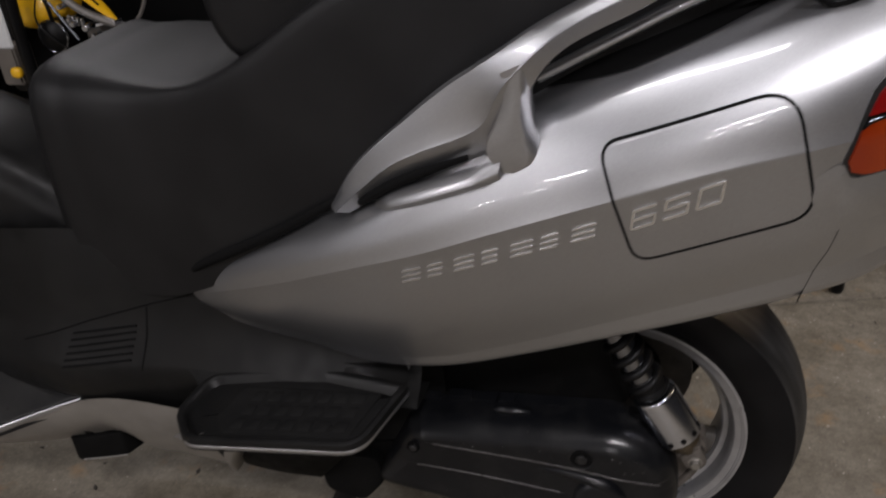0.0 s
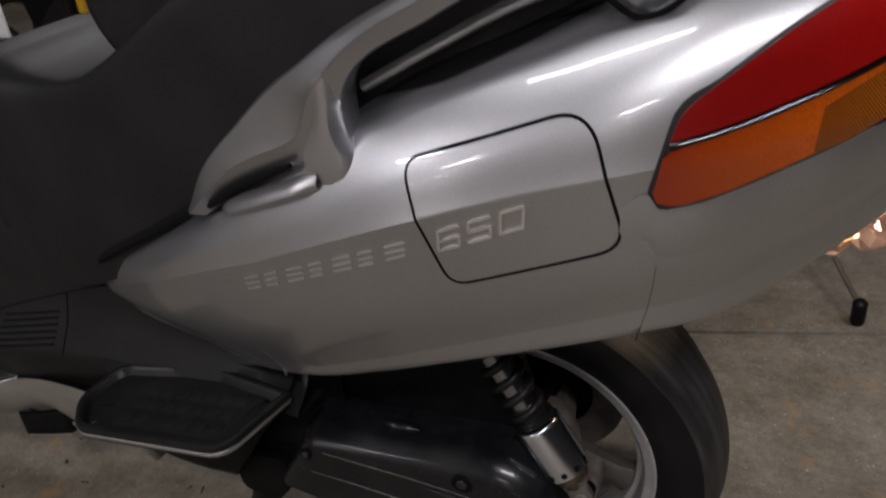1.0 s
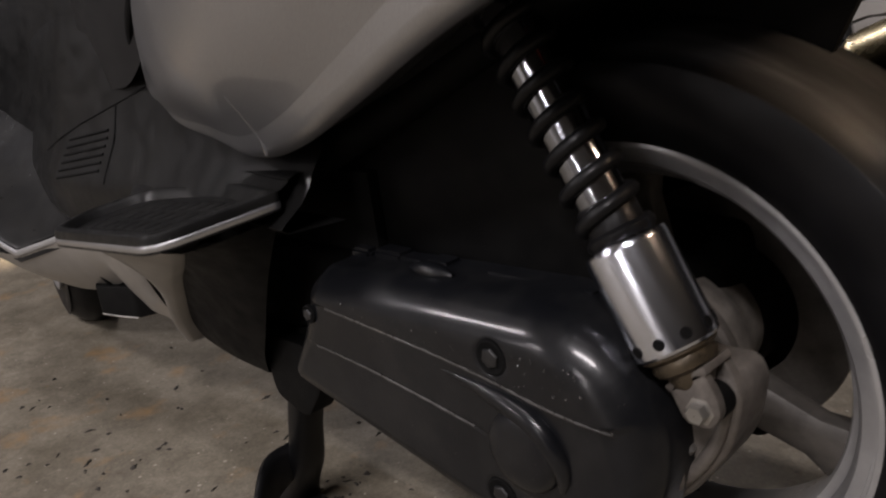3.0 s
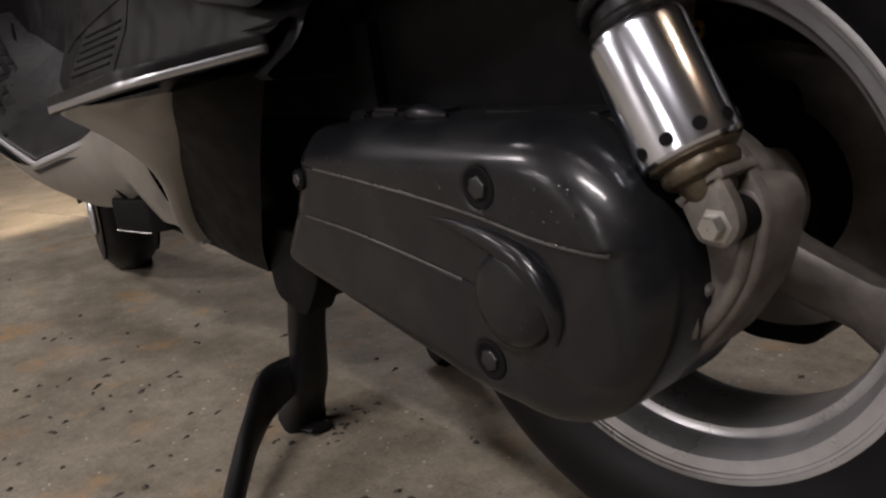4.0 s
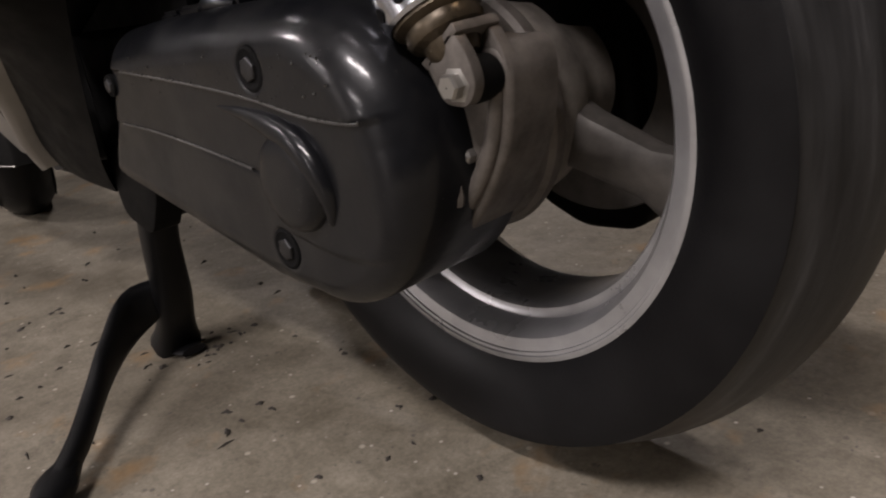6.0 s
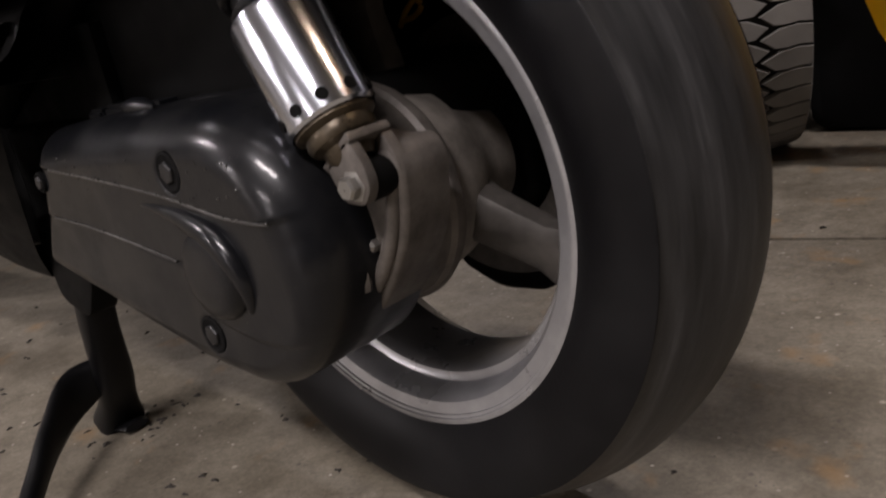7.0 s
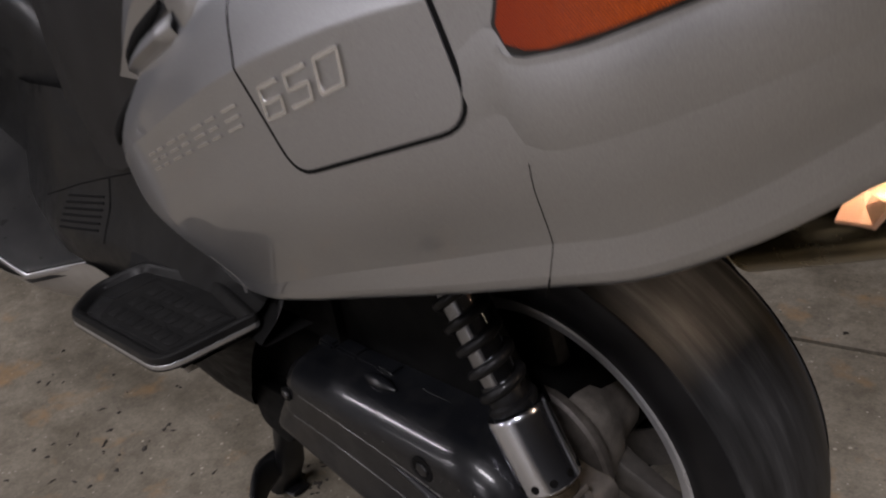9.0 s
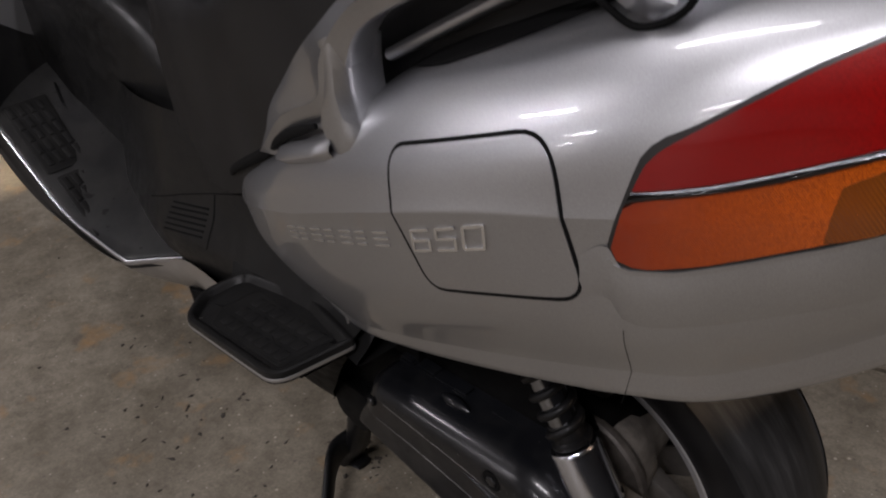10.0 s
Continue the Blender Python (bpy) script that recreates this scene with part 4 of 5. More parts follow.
# two panels of the rubber mat, each with rows of ribs, and the raised inner edge
for (xa, xb), cols in (((-1.40, -1.19), 5), ((-1.175, -1.01), 4)):
    mat = part("board_mat", board_pad([(xa, -0.262), (xb, -0.272), (xb, -0.190), (xa, -0.165)]), GROOVED, footboard, "ribbed black rubber mat")
    for c in range(cols):
        for r in range(4):
            x0 = xa + 0.012 + (xb - xa - 0.02) * c / cols
            y0 = -0.258 + 0.021 * r
            part("mat_rib", board_rib(x0, x0 + (xb - xa) / cols * 0.74, y0, y0 + 0.012), GROOVED, mat)
for r in range(3):
    part("mat_rib", board_rib(-0.985, -0.93 + 0.01 * r, -0.235 + 0.024 * r, -0.222 + 0.024 * r), GROOVED, footboard)
part("board_edge", sweep(path([(-1.42, -0.132, 0.545, 0.003, 0.006), (-1.394, -0.139, 0.530, 0.004, 0.007), (-1.25, -0.160, 0.470, 0.004, 0.007), (-1.121, -0.179, 0.414, 0.004, 0.006), (-1.095, -0.182, 0.402, 0.002, 0.003)], 20), 8), GLOSS, footboard, "glossy raised inner edge")


def tunnel():
    top = spline([-1.55, -1.2, -0.95, -0.85, -0.74, -0.64], [0.86, 0.82, 0.755, 0.70, 0.64, 0.60])
    rows = []
    for x in np.linspace(-1.55, -0.64, 40):
        zt = top(x)
        half = [(-0.150, 0.33), (-0.142, 0.42), (-0.128, 0.50), (-0.114, 0.555), (-0.105, zt - 0.055), (-0.098, zt - 0.03), (-0.082, zt - 0.011), (-0.056, zt - 0.002), (-0.02, zt)]
        rows.append([(x, y, z) for y, z in half] + [(x, -y, z) for y, z in reversed(half)])
    return grid_bm(rows)


part("centre_tunnel", tunnel(), PLASTIC, scooter, "black centre tunnel", 40)
part("tunnel_ridge", sweep(path([(-1.06, -0.096, 0.76, 0.002, 0.003), (-1.03, -0.100, 0.70, 0.003, 0.003), (-0.995, -0.104, 0.63, 0.003, 0.003), (-1.005, -0.106, 0.612, 0.006, 0.006), (-1.018, -0.106, 0.600, 0.003, 0.003)], 18), 8, (0, 1, 0)), GLOSS, scooter, "glossy moulded ridge")


def leg_shield():
    rows = []
    for z in np.linspace(0.36, 1.0, 16):
        lean = -1.42 - (z - 0.36) * 0.42
        w = 0.24 + 0.06 * math.sin((z - 0.36) * 4)
        rows.append([(lean + 0.10 * (abs(y) / w) ** 2, y, z) for y in np.linspace(-w, w, 15)])
    bm = grid_bm(rows)
    bmesh.ops.solidify(bm, geom=bm.faces[:], thickness=0.03)
    return bm


part("leg_shield", leg_shield(), SATIN, scooter, "black inner leg shield", 40)


def front_nose():
    rows = []
    for k in range(14):
        s = k / 13
        x = -1.52 - 0.50 * s
        w = 0.29 * math.sqrt(max(0.0, 1 - s**2.2)) + 0.02
        z0, z1 = 0.42 + 0.22 * s, 1.0 - 0.28 * s
        rows.append([(x, -w * math.sin(a), (z0 + z1) / 2 + (z1 - z0) / 2 * math.cos(a)) for a in np.linspace(0, 2 * math.pi, 24, endpoint=False)])
    return grid_bm(rows, True, True)


nose = part("front_fairing", front_nose(), SILVER, scooter, "silver front fairing", 40)
part("headlamp", lathe([(0.001, 0.0), (0.06, 0.004), (0.07, 0.02), (0.07, 0.06)], (-2.03, 0.0, 0.70), 32, "x"), Mat("headlamp_glass", (0.9, 0.88, 0.8), 0.1).emit((1.0, 0.85, 0.65), 6.0).m, nose, "lit headlamp")

part("white_card", box(-1.32, -1.147, 0.284, 0.290, 0.777, 0.885, 0.002), plain("white_card", (0.55, 0.55, 0.54), 0.5), scooter, "white card behind the leg shield")

# ---- wheels ----


def tyre_profile(w=0.080, r0=0.185, r1=0.274):
    pts = [(r0, -0.058), (r0 + 0.006, -0.064), (r0 + 0.03, -0.075), (r0 + 0.055, -w), (r0 + 0.068, -0.076)]
    for k in range(9):
        a = -0.9 + 1.8 * k / 8
        pts.append((r1 - 0.026 * (abs(a) / 0.9) ** 2.1, a * 0.075 / 0.9))
    pts += [(r, -o) for r, o in reversed(pts[:5])]
    return pts


RIM_PROFILE = [
    (0.1925, -0.0635), (0.1925, -0.060), (0.184, -0.057), (0.178, -0.050), (0.172, -0.030), (0.172, 0.030), (0.178, 0.050), (0.184, 0.057), (0.1925, 0.060), (0.1925, 0.0635),
    (0.188, 0.0645), (0.180, 0.060), (0.172, 0.048), (0.160, 0.034), (0.156, 0.0), (0.1565, -0.020), (0.158, -0.030), (0.160, -0.0335), (0.1655, -0.0350), (0.1670, -0.0362), (0.1690, -0.0480), (0.1715, -0.0550), (0.1745, -0.0585), (0.1835, -0.0610), (0.1840, -0.0625), (0.1862, -0.0630), (0.1868, -0.0643), (0.1890, -0.0646)]


def spoke(angle, r0=0.05, r1=0.163, w0=0.026, w1=0.019):
    bm = sweep([(r, 0, 0, w, t) for r, w, t in ((r0, w0, 0.020), (r0 + 0.03, w0 * 0.82, 0.017), (r1 - 0.03, w1, 0.014), (r1, w1 * 1.5, 0.016))], 12, (0, 1, 0), 3.0)
    bmesh.ops.transform(bm, matrix=Matrix.Translation((AXLE[0], AXLE[1] - 0.01, AXLE[2])) @ Matrix.Rotation(radians(angle), 4, "Y"), verts=bm.verts)
    return bm


def wheel(name, centre, label, slim=1.0):
    w = part(name, lathe(RIM_PROFILE, centre, 128, ring=True), RIM, scooter, label, 30)
    ty = part("tyre", lathe([(r + (0.0 if slim == 1.0 else 0.012 * (1 - (o / 0.08) ** 2)), o * slim) for r, o in tyre_profile()], centre, 128), RUBBER, w, "black scooter tyre with dusty, streaked tread", 50)
    if slim == 1.0:
        part("tread", lathe([(0.250, -0.0745), (0.2525, -0.0735)] + [(0.2755 - 0.026 * (abs(a) / 0.9) ** 2.1, a * 0.075 / 0.9) for a in np.linspace(-0.86, 0.86, 13)] + [(0.2525, 0.0735), (0.250, 0.0745)], centre, 128), TREAD, ty, "dusty tread, its grey sheen streaked into the colour", 60)
    return w


rear = wheel("rear_wheel", AXLE, "silver-rimmed rear wheel off the floor")
SPOKES = [-100, 20, 140]
for a in SPOKES:
    part("spoke", spoke(a), SPOKE, rear)
part("hub", lathe([(0.03, 0.06), (0.052, 0.055), (0.056, 0.03), (0.060, 0.012), (0.074, -0.006), (0.078, -0.030), (0.078, -0.046), (0.02, -0.048)], AXLE, 64), HUB, rear, "dusty grey wheel hub")
front = wheel("front_wheel", (0.0, 0.0, 0.0), "front wheel below the fairing, steered to one side", 0.76)
front.matrix_world = pose(-1.58, 0.03, 0.274, 0, 0, -12)
part("front_mudguard", sweep([(-1.595 + 0.30 * math.cos(a), 0.03, 0.274 + 0.30 * math.sin(a), 0.066, 0.010) for a in np.linspace(0.05, math.pi + 0.5, 24)], 10, (0, 1, 0)), DARK, scooter, "dark front mudguard")

# ---- drive cover ----


def cover_outline():
    pts = []
    cx, cz, r = -0.002, 0.304, 0.098
    for a in np.linspace(-100, 90, 40):
        pts.append((cx + r * math.cos(radians(a)), cz + r * math.sin(radians(a))))
    pts += [(-0.10, 0.399), (-0.20, 0.395), (-0.258, 0.390), (-0.276, 0.376), (-0.292, 0.345), (-0.318, 0.295), (-0.328, 0.274), (-0.320, 0.262), (-0.27, 0.252), (-0.219, 0.242), (-0.132, 0.224), (-0.071, 0.211)]
    return [Vector(p) for p in pts]


LINE_1 = spline([-0.33, -0.238, -0.152, -0.082, -0.039, 0.028, 0.070, 0.103], [0.366, 0.361, 0.355, 0.349, 0.344, 0.334, 0.333, 0.338])
LINE_2 = spline([-0.34, -0.274, -0.198, -0.134, -0.061, -0.04], [0.323, 0.318, 0.313, 0.306, 0.296, 0.293])
LINE_3 = spline([-0.30, -0.20, -0.032, -0.004, 0.041, 0.077, 0.10], [0.20, 0.21, 0.256, 0.250, 0.247, 0.252, 0.262])
BOLTS = ((-0.0315, 0.3625), (-0.041, 0.241), (-0.265, 0.349))


def relief(x, z):
    """How far the cover's face stands proud at a place: three ledges and the bolt wells."""
    h = 0.0026 * ease((z - LINE_1(x)) / 0.0022 + 0.5)
    h -= 0.0022 * ease((LINE_2(x) - z) / 0.0022 + 0.5) * ease((-0.035 - x) / 0.03)
    h -= 0.0014 * math.exp(-(((z - LINE_2(x) + 0.002) / 0.0016) ** 2)) * ease((x + 0.15) / 0.04) * ease((-0.045 - x) / 0.01)
    h -= 0.0016 * ease((LINE_3(x) - z) / 0.002 + 0.5) * ease((x + 0.05) / 0.04)
    for bx, bz in BOLTS[:2]:
        h -= 0.0035 * ease((0.0165 - math.hypot(x - bx, z - bz)) / 0.006)
    return h


def cover_shell():
    """The cover: a rounded shell from its outline in to a spine, with the relief on its face."""
    o = np.array([tuple(p) for p in cover_outline()])
    seg = np.r_[0, np.cumsum(np.linalg.norm(np.diff(np.vstack([o, o[:1]]), axis=0), axis=1))]
    u = np.linspace(0, seg[-1], 400, endpoint=False)
    loop = np.vstack([o, o[:1]])
    ring = np.c_[np.interp(u, seg, loop[:, 0]), np.interp(u, seg, loop[:, 1])]
    a, b = np.array((-0.235, 0.325)), np.array((-0.006, 0.303))
    k = np.clip(((ring - a) @ (b - a)) / ((b - a) @ (b - a)), 0, 1)
    spine = a + np.outer(k, b - a)
    edge = np.roll(ring, -1, axis=0) - ring
    soft = 0.020 + 0.014 * np.clip((ring[:, 1] - 0.26) / 0.06, 0, 1)
    rows = [[(x, -0.100, z) for x, z in ring], [(x, -0.140, z) for x, z in ring]]
    for f in [0.0, 0.006, 0.015, 0.03, 0.05] + list(np.linspace(0.07, 0.985, 58)):
        p = ring + (spine - ring) * f
        w = p[:, None] - ring[None]
        t = np.clip((w * edge).sum(axis=2) / (edge * edge).sum(axis=1), 0, 1)
        d = np.linalg.norm(w - t[..., None] * edge, axis=2).min(axis=1)
        row = []
        for (x, z), dist, rb in zip(p, d, soft):
            e = min(dist / rb, 1.0)
            row.append((x, -0.196 + rb * (1 - math.sqrt(max(0.0, 1 - (1 - e) ** 2))) - relief(x, z) * ease(e * 1.3), z))
        rows.append(row)
    return grid_bm(rows, True, True)


cover = part("drive_cover", cover_shell(), COVER, scooter, "dark grey drive cover with ledges, wet and dusty on top", 42)


def boss_tail():
    """The fin that starts as a point, swells and wraps round the upper side of the round boss."""
    pts = path([(-0.101, -0.1945, 0.3375, 0.0006, 0.0006), (-0.075, -0.1945, 0.3355, 0.0030, 0.0030), (-0.045, -0.1945, 0.3315, 0.0062, 0.0062), (-0.018, -0.1945, 0.3255, 0.0090, 0.0095), (0.006, -0.1945, 0.3160, 0.0100, 0.0112), (0.020, -0.1945, 0.3000, 0.0092, 0.0100), (0.025, -0.1945, 0.2830, 0.0070, 0.0070), (0.022, -0.1945, 0.2680, 0.0030, 0.0030)], 40)
    return sweep(pts, 18, (0, -1, 0), 2.3)


boss = part("cover_boss", lathe([(0.0340, 0.004), (0.0335, 0.0), (0.0325, -0.005), (0.0300, -0.0090), (0.0262, -0.0110), (0.0200, -0.0122), (0.0120, -0.0127), (0.0006, -0.0128)], (-0.009, -0.194, 0.292), 64), COVER, cover, "raised round boss", 60)
part("boss_tail", boss_tail(), COVER, boss, "", 60)


def edge_dust(line, x0, x1, y):
    """Dust that lies along a ledge."""
    return sweep([(x, y, line(x) - 0.0002, 0.0010, 0.0009 + 0.0003 * math.sin(x * 310)) for x in np.linspace(x0, x1, 60)], 6, (0, -1, 0))


part("ledge_dust", edge_dust(LINE_1, -0.235, 0.072, -0.1982), DUST_EDGE, cover, "dusty line along the ledge")
part("ledge_dust", edge_dust(LINE_2, -0.262, -0.06, -0.1960), DUST_EDGE, cover)


def hex_bolt(x, z, r=0.0082, size=1.0):
    y = -0.1958 - relief(x, z + 0.02)
    # flat black disc gives the shade of a deep bolt well
    well = part("bolt_well_shade", lathe([(0.0006, 0.0006), (0.0105 * size, 0.0006), (0.0125 * size, -0.0002), (0.0145 * size, 0.0004), (0.0148 * size, 0.004)], (x, y, z), 36), LINER, cover, "black disc for the shade in the bolt well")
    head = [Vector((x + r * math.cos(math.pi / 3 * k + 0.3), z + r * math.sin(math.pi / 3 * k + 0.3))) for k in range(6)]
    part("bolt", slab(head, y - 0.0016, y + 0.002, 0.0015, 3), BOLT_STEEL, well, "dull steel hexagon bolt")


for bolt_x, bolt_z in BOLTS[:2]:
    hex_bolt(bolt_x, bolt_z)
hex_bolt(*BOLTS[2], 0.0060, 0.62)
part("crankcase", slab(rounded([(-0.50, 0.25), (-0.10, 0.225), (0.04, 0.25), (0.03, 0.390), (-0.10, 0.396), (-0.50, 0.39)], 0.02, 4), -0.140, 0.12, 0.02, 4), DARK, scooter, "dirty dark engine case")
part("cover_lug", sweep(path([(-0.155, -0.157, 0.3995, 0.002, 0.002), (-0.150, -0.157, 0.400, 0.0045, 0.004), (-0.110, -0.157, 0.400, 0.0045, 0.004), (-0.104, -0.157, 0.3995, 0.002, 0.002)], 14), 12), COVER, cover, "small cast lug on the top edge")
for k in range(9):
    x = -0.26 + 0.035 * k
    part("case_lug", box(x, x + 0.028 + 0.01 * (k % 3), -0.142, -0.120, 0.386, 0.398 + 0.003 * (k % 2), 0.003), COVER, cover)
part("drive_case", lathe([(0.02, -0.122), (0.060, -0.121), (0.078, -0.116), (0.0835, -0.108), (0.0835, -0.064), (0.0865, -0.060), (0.0872, -0.054), (0.0855, -0.050), (0.06, -0.049)], (0.004, 0.0, 0.304), 80), CAST, scooter, "dusty brown-grey final drive case", 30)
arm = part("swing_arm", slab(rounded([(-0.10, 0.240), (0.055, 0.236), (0.088, 0.256), (0.124, 0.308), (0.131, 0.350), (0.124, 0.364), (0.104, 0.362), (-0.02, 0.385), (-0.10, 0.36)], [0.02, 0.012, 0.02, 0.02, 0.010, 0.008, 0.01, 0.02, 0.02], 5), -0.140, -0.100, 0.005, 4), CAST, scooter, "dirty cast rear arm")
part("arm_rib", sweep(path([(0.122, -0.140, 0.345, 0.004, 0.004), (0.113, -0.141, 0.312, 0.005, 0.005), (0.086, -0.141, 0.272, 0.005, 0.005), (0.058, -0.140, 0.248, 0.003, 0.003)], 18), 10, (0, -1, 0)), CAST, arm)
part("arm_bolt", lathe([(0.0005, -0.147), (0.006, -0.147), (0.0072, -0.145), (0.0072, -0.138)], (0.091, 0, 0.302), 6), STEEL, arm, "", 20)

# ---- shock absorber ----
SH0, SH1 = Vector((0.103, -0.151, 0.366)), Vector((-0.055, -0.141, 0.640))
SD = (SH1 - SH0).normalized()


def along(d):
    return SH0 + SD * d


shock = part("shock_absorber", aligned(lathe([(0.0275, 0.008), (0.0293, 0.010), (0.0293, 0.079), (0.0288, 0.0822), (0.0278, 0.0838), (0.020, 0.0842)], (0, 0, 0), 48, "z"), along(0.010), SD), CAN, scooter, "chrome shock absorber with black spring", 40)
q0 = Vector((0, 0, 1)).rotation_difference(SD)
for k in range(10):
    a = 2 * math.pi * k / 10
    c = along(0.027) + q0 @ Vector((0.0288 * math.cos(a), 0.0288 * math.sin(a), 0))
    d = q0 @ Vector((math.cos(a), math.sin(a), 0))
    part("vent_hole", aligned(lathe([(0.0002, 0.0012), (0.0038, 0.0012), (0.0042, -0.002)], (0, 0, 0), 12, "z"), c, d), LINER, shock)
part("spring_seat", aligned(lathe([(0.015, 0.084), (0.022, 0.085), (0.0235, 0.088), (0.0235, 0.091), (0.020, 0.094), (0.020, 0.112), (0.0185, 0.114)], (0, 0, 0), 40, "z"), along(0.010), SD), BLACK_STEEL, shock, "dark collar under the spring")
part("damper_tube", aligned(lathe([(0.0182, 0.09), (0.0182, 0.30)], (0, 0, 0), 32, "z"), along(0.0), SD), TUBE_CHROME, shock)
helix = []
for k in range(200):
    a = 2 * math.pi * k / 22
    helix.append(tuple(along(0.098 + 0.0235 * k / 22) + q0 @ Vector((0.0205 * math.cos(a), 0.0205 * math.sin(a), 0))) + (0.0054, 0.0054))
part("spring", sweep(helix, 8, tuple(SD)), BLACK_STEEL, shock, "black coil spring", 60)
part("bushing", aligned(lathe([(0.002, -0.010), (0.012, -0.009), (0.015, -0.004), (0.016, 0.002), (0.021, 0.005), (0.0225, 0.009), (0.0215, 0.013), (0.026, 0.016), (0.026, 0.022)], (0, 0, 0), 32, "z"), along(0.0), SD), BRASS, shock, "rust-stained bushing")


CLEVIS = rounded([(0.104, 0.336), (0.122, 0.335), (0.130, 0.347), (0.127, 0.360), (0.117, 0.376), (0.093, 0.358)], 0.006, 4)
bracket = part("shock_bracket", slab(CLEVIS, -0.164, -0.157, 0.0015, 2), CAST, shock, "greasy shock mounting fork")
part("bracket_plate", slab(CLEVIS, -0.139, -0.131, 0.0015, 2), CAST, bracket)
part("bracket_eye", lathe([(0.004, -0.157), (0.012, -0.1565), (0.0125, -0.153), (0.0125, -0.141), (0.012, -0.139)], (0.115, 0, 0.347), 28), DARK, bracket, "dark rubber-bushed eye")
part("bracket_web", slab(rounded([(0.090, 0.358), (0.118, 0.379), (0.121, 0.374), (0.095, 0.354)], 0.0015, 2), -0.164, -0.132, 0.001, 2), CAST, bracket)
part("bracket_bolt", lathe([(0.0005, -0.171), (0.0062, -0.171), (0.0072, -0.169), (0.0072, -0.1645), (0.0100, -0.1640), (0.0100, -0.1625), (0.0042, -0.1625), (0.0042, -0.12)], (0.115, 0, 0.347), 6), STEEL, bracket, "hexagon head bolt", 20)

rod = part("adjuster_rod", tube([(0.073, -0.152, 0.342), (0.080, -0.153, 0.319), (0.085, -0.152, 0.297)], 0.0045, 10, 8), CAST, scooter, "dirty adjuster rod")
part("rod_nut", lathe([(0.001, -0.012), (0.006, -0.011), (0.0075, -0.006), (0.0075, 0.004), (0.004, 0.006)], (0.087, -0.152, 0.285), 6, "z"), CAST, rod, "", 20)
part("rod_joint", lathe([(0.001, -0.160), (0.007, -0.159), (0.009, -0.155), (0.009, -0.145)], (0.073, 0.0, 0.343), 12), CAST, rod)
part("yellow_strap", tube([(-0.098, 0.1, 0.414), (-0.083, 0.1, 0.43), (-0.069, 0.1, 0.436), (-0.066, 0.1, 0.43), (-0.076, 0.1, 0.422), (-0.091, 0.1, 0.419)], 0.0028, 8, 20), YELLOW, scooter, "thin yellow strap")

# ---- centre stand ----
stand = part("centre_stand", sweep(path([(-0.385, -0.140, 0.235, 0.020, 0.020), (-0.415, -0.137, 0.165, 0.017, 0.020), (-0.450, -0.128, 0.09, 0.017, 0.022), (-0.490, -0.120, 0.035, 0.018, 0.024), (-0.510, -0.117, 0.012, 0.024, 0.030)], 22), 14, (0, 1, 0), 2.8), BLACK_STEEL, scooter, "black steel centre stand", 50)
part("stand_leg", sweep(path([(-0.385, 0.140, 0.235, 0.020, 0.020), (-0.415, 0.137, 0.165, 0.017, 0.020), (-0.450, 0.128, 0.09, 0.017, 0.022), (-0.510, 0.117, 0.012, 0.024, 0.030)], 18), 12, (0, 1, 0), 2.8), BLACK_STEEL, stand)
part("stand_foot", sweep(path([(-0.540, -0.118, 0.007, 0.014, 0.006), (-0.505, -0.117, 0.005, 0.020, 0.005), (-0.465, -0.116, 0.009, 0.016, 0.005)], 10), 10), BLACK_STEEL, stand)
part("stand_bar", tube([(-0.395, -0.13, 0.205), (-0.395, 0.13, 0.205)], 0.014, 12), BLACK_STEEL, stand)
lever = part("stand_lever", sweep(path([(-0.462, -0.128, 0.095, 0.012, 0.018), (-0.462, -0.165, 0.086, 0.009, 0.028), (-0.418, -0.222, 0.066, 0.009, 0.020), (-0.372, -0.264, 0.046, 0.010, 0.013), (-0.330, -0.298, 0.032, 0.010, 0.012), (-0.300, -0.330, 0.020, 0.010, 0.011)], 26), 12, (0, 0, 1), 2.6), BLACK_STEEL, stand, "black stand lever", 60)
part("lever_pedal", sweep(path([(-0.318, -0.312, 0.024, 0.012, 0.010), (-0.298, -0.335, 0.018, 0.020, 0.014), (-0.280, -0.350, 0.016, 0.014, 0.012)], 8), 12), BLACK_STEEL, lever)
part("stand_pivot", slab(rounded([(-0.43, 0.20), (-0.37, 0.185), (-0.33, 0.235), (-0.34, 0.28), (-0.44, 0.28)], 0.015, 4), -0.160, -0.13, 0.004, 2), DARK, stand)

# ---- exhaust ----
EX0, EX1 = Vector((0.066, 0.260, 0.461)), Vector((0.46, 0.285, 0.616))
ED = (EX1 - EX0).normalized()
LEN = (EX1 - EX0).length
muffler = part("muffler", aligned(lathe([(0.02, -0.016), (0.05, -0.013), (0.060, -0.008), (0.066, 0.0), (0.0685, 0.004), (0.0675, 0.008), (0.069, 0.012), (0.070, LEN - 0.02), (0.064, LEN), (0.04, LEN + 0.006), (0.02, LEN + 0.004)], (0, 0, 0), 64, "z"), EX0, ED), HEAT, scooter, "heat-tinted steel muffler", 40)
part("muffler_pipe", tube([(-0.45, 0.16, 0.24), (-0.25, 0.20, 0.28), (-0.10, 0.24, 0.38), tuple(EX0)], 0.022, 14, 20), HEAT, muffler)
part("muffler_boss", sweep([(*(EX0 + ED * d + Vector((-0.008, -0.0585, 0.039))), w, w * 0.5) for d, w in ((0.150, 0.002), (0.156, 0.006), (0.168, 0.009), (0.190, 0.009), (0.202, 0.006), (0.208, 0.002))], 14, (0, -1, 0)), HEAT, muffler, "oval stamped boss")

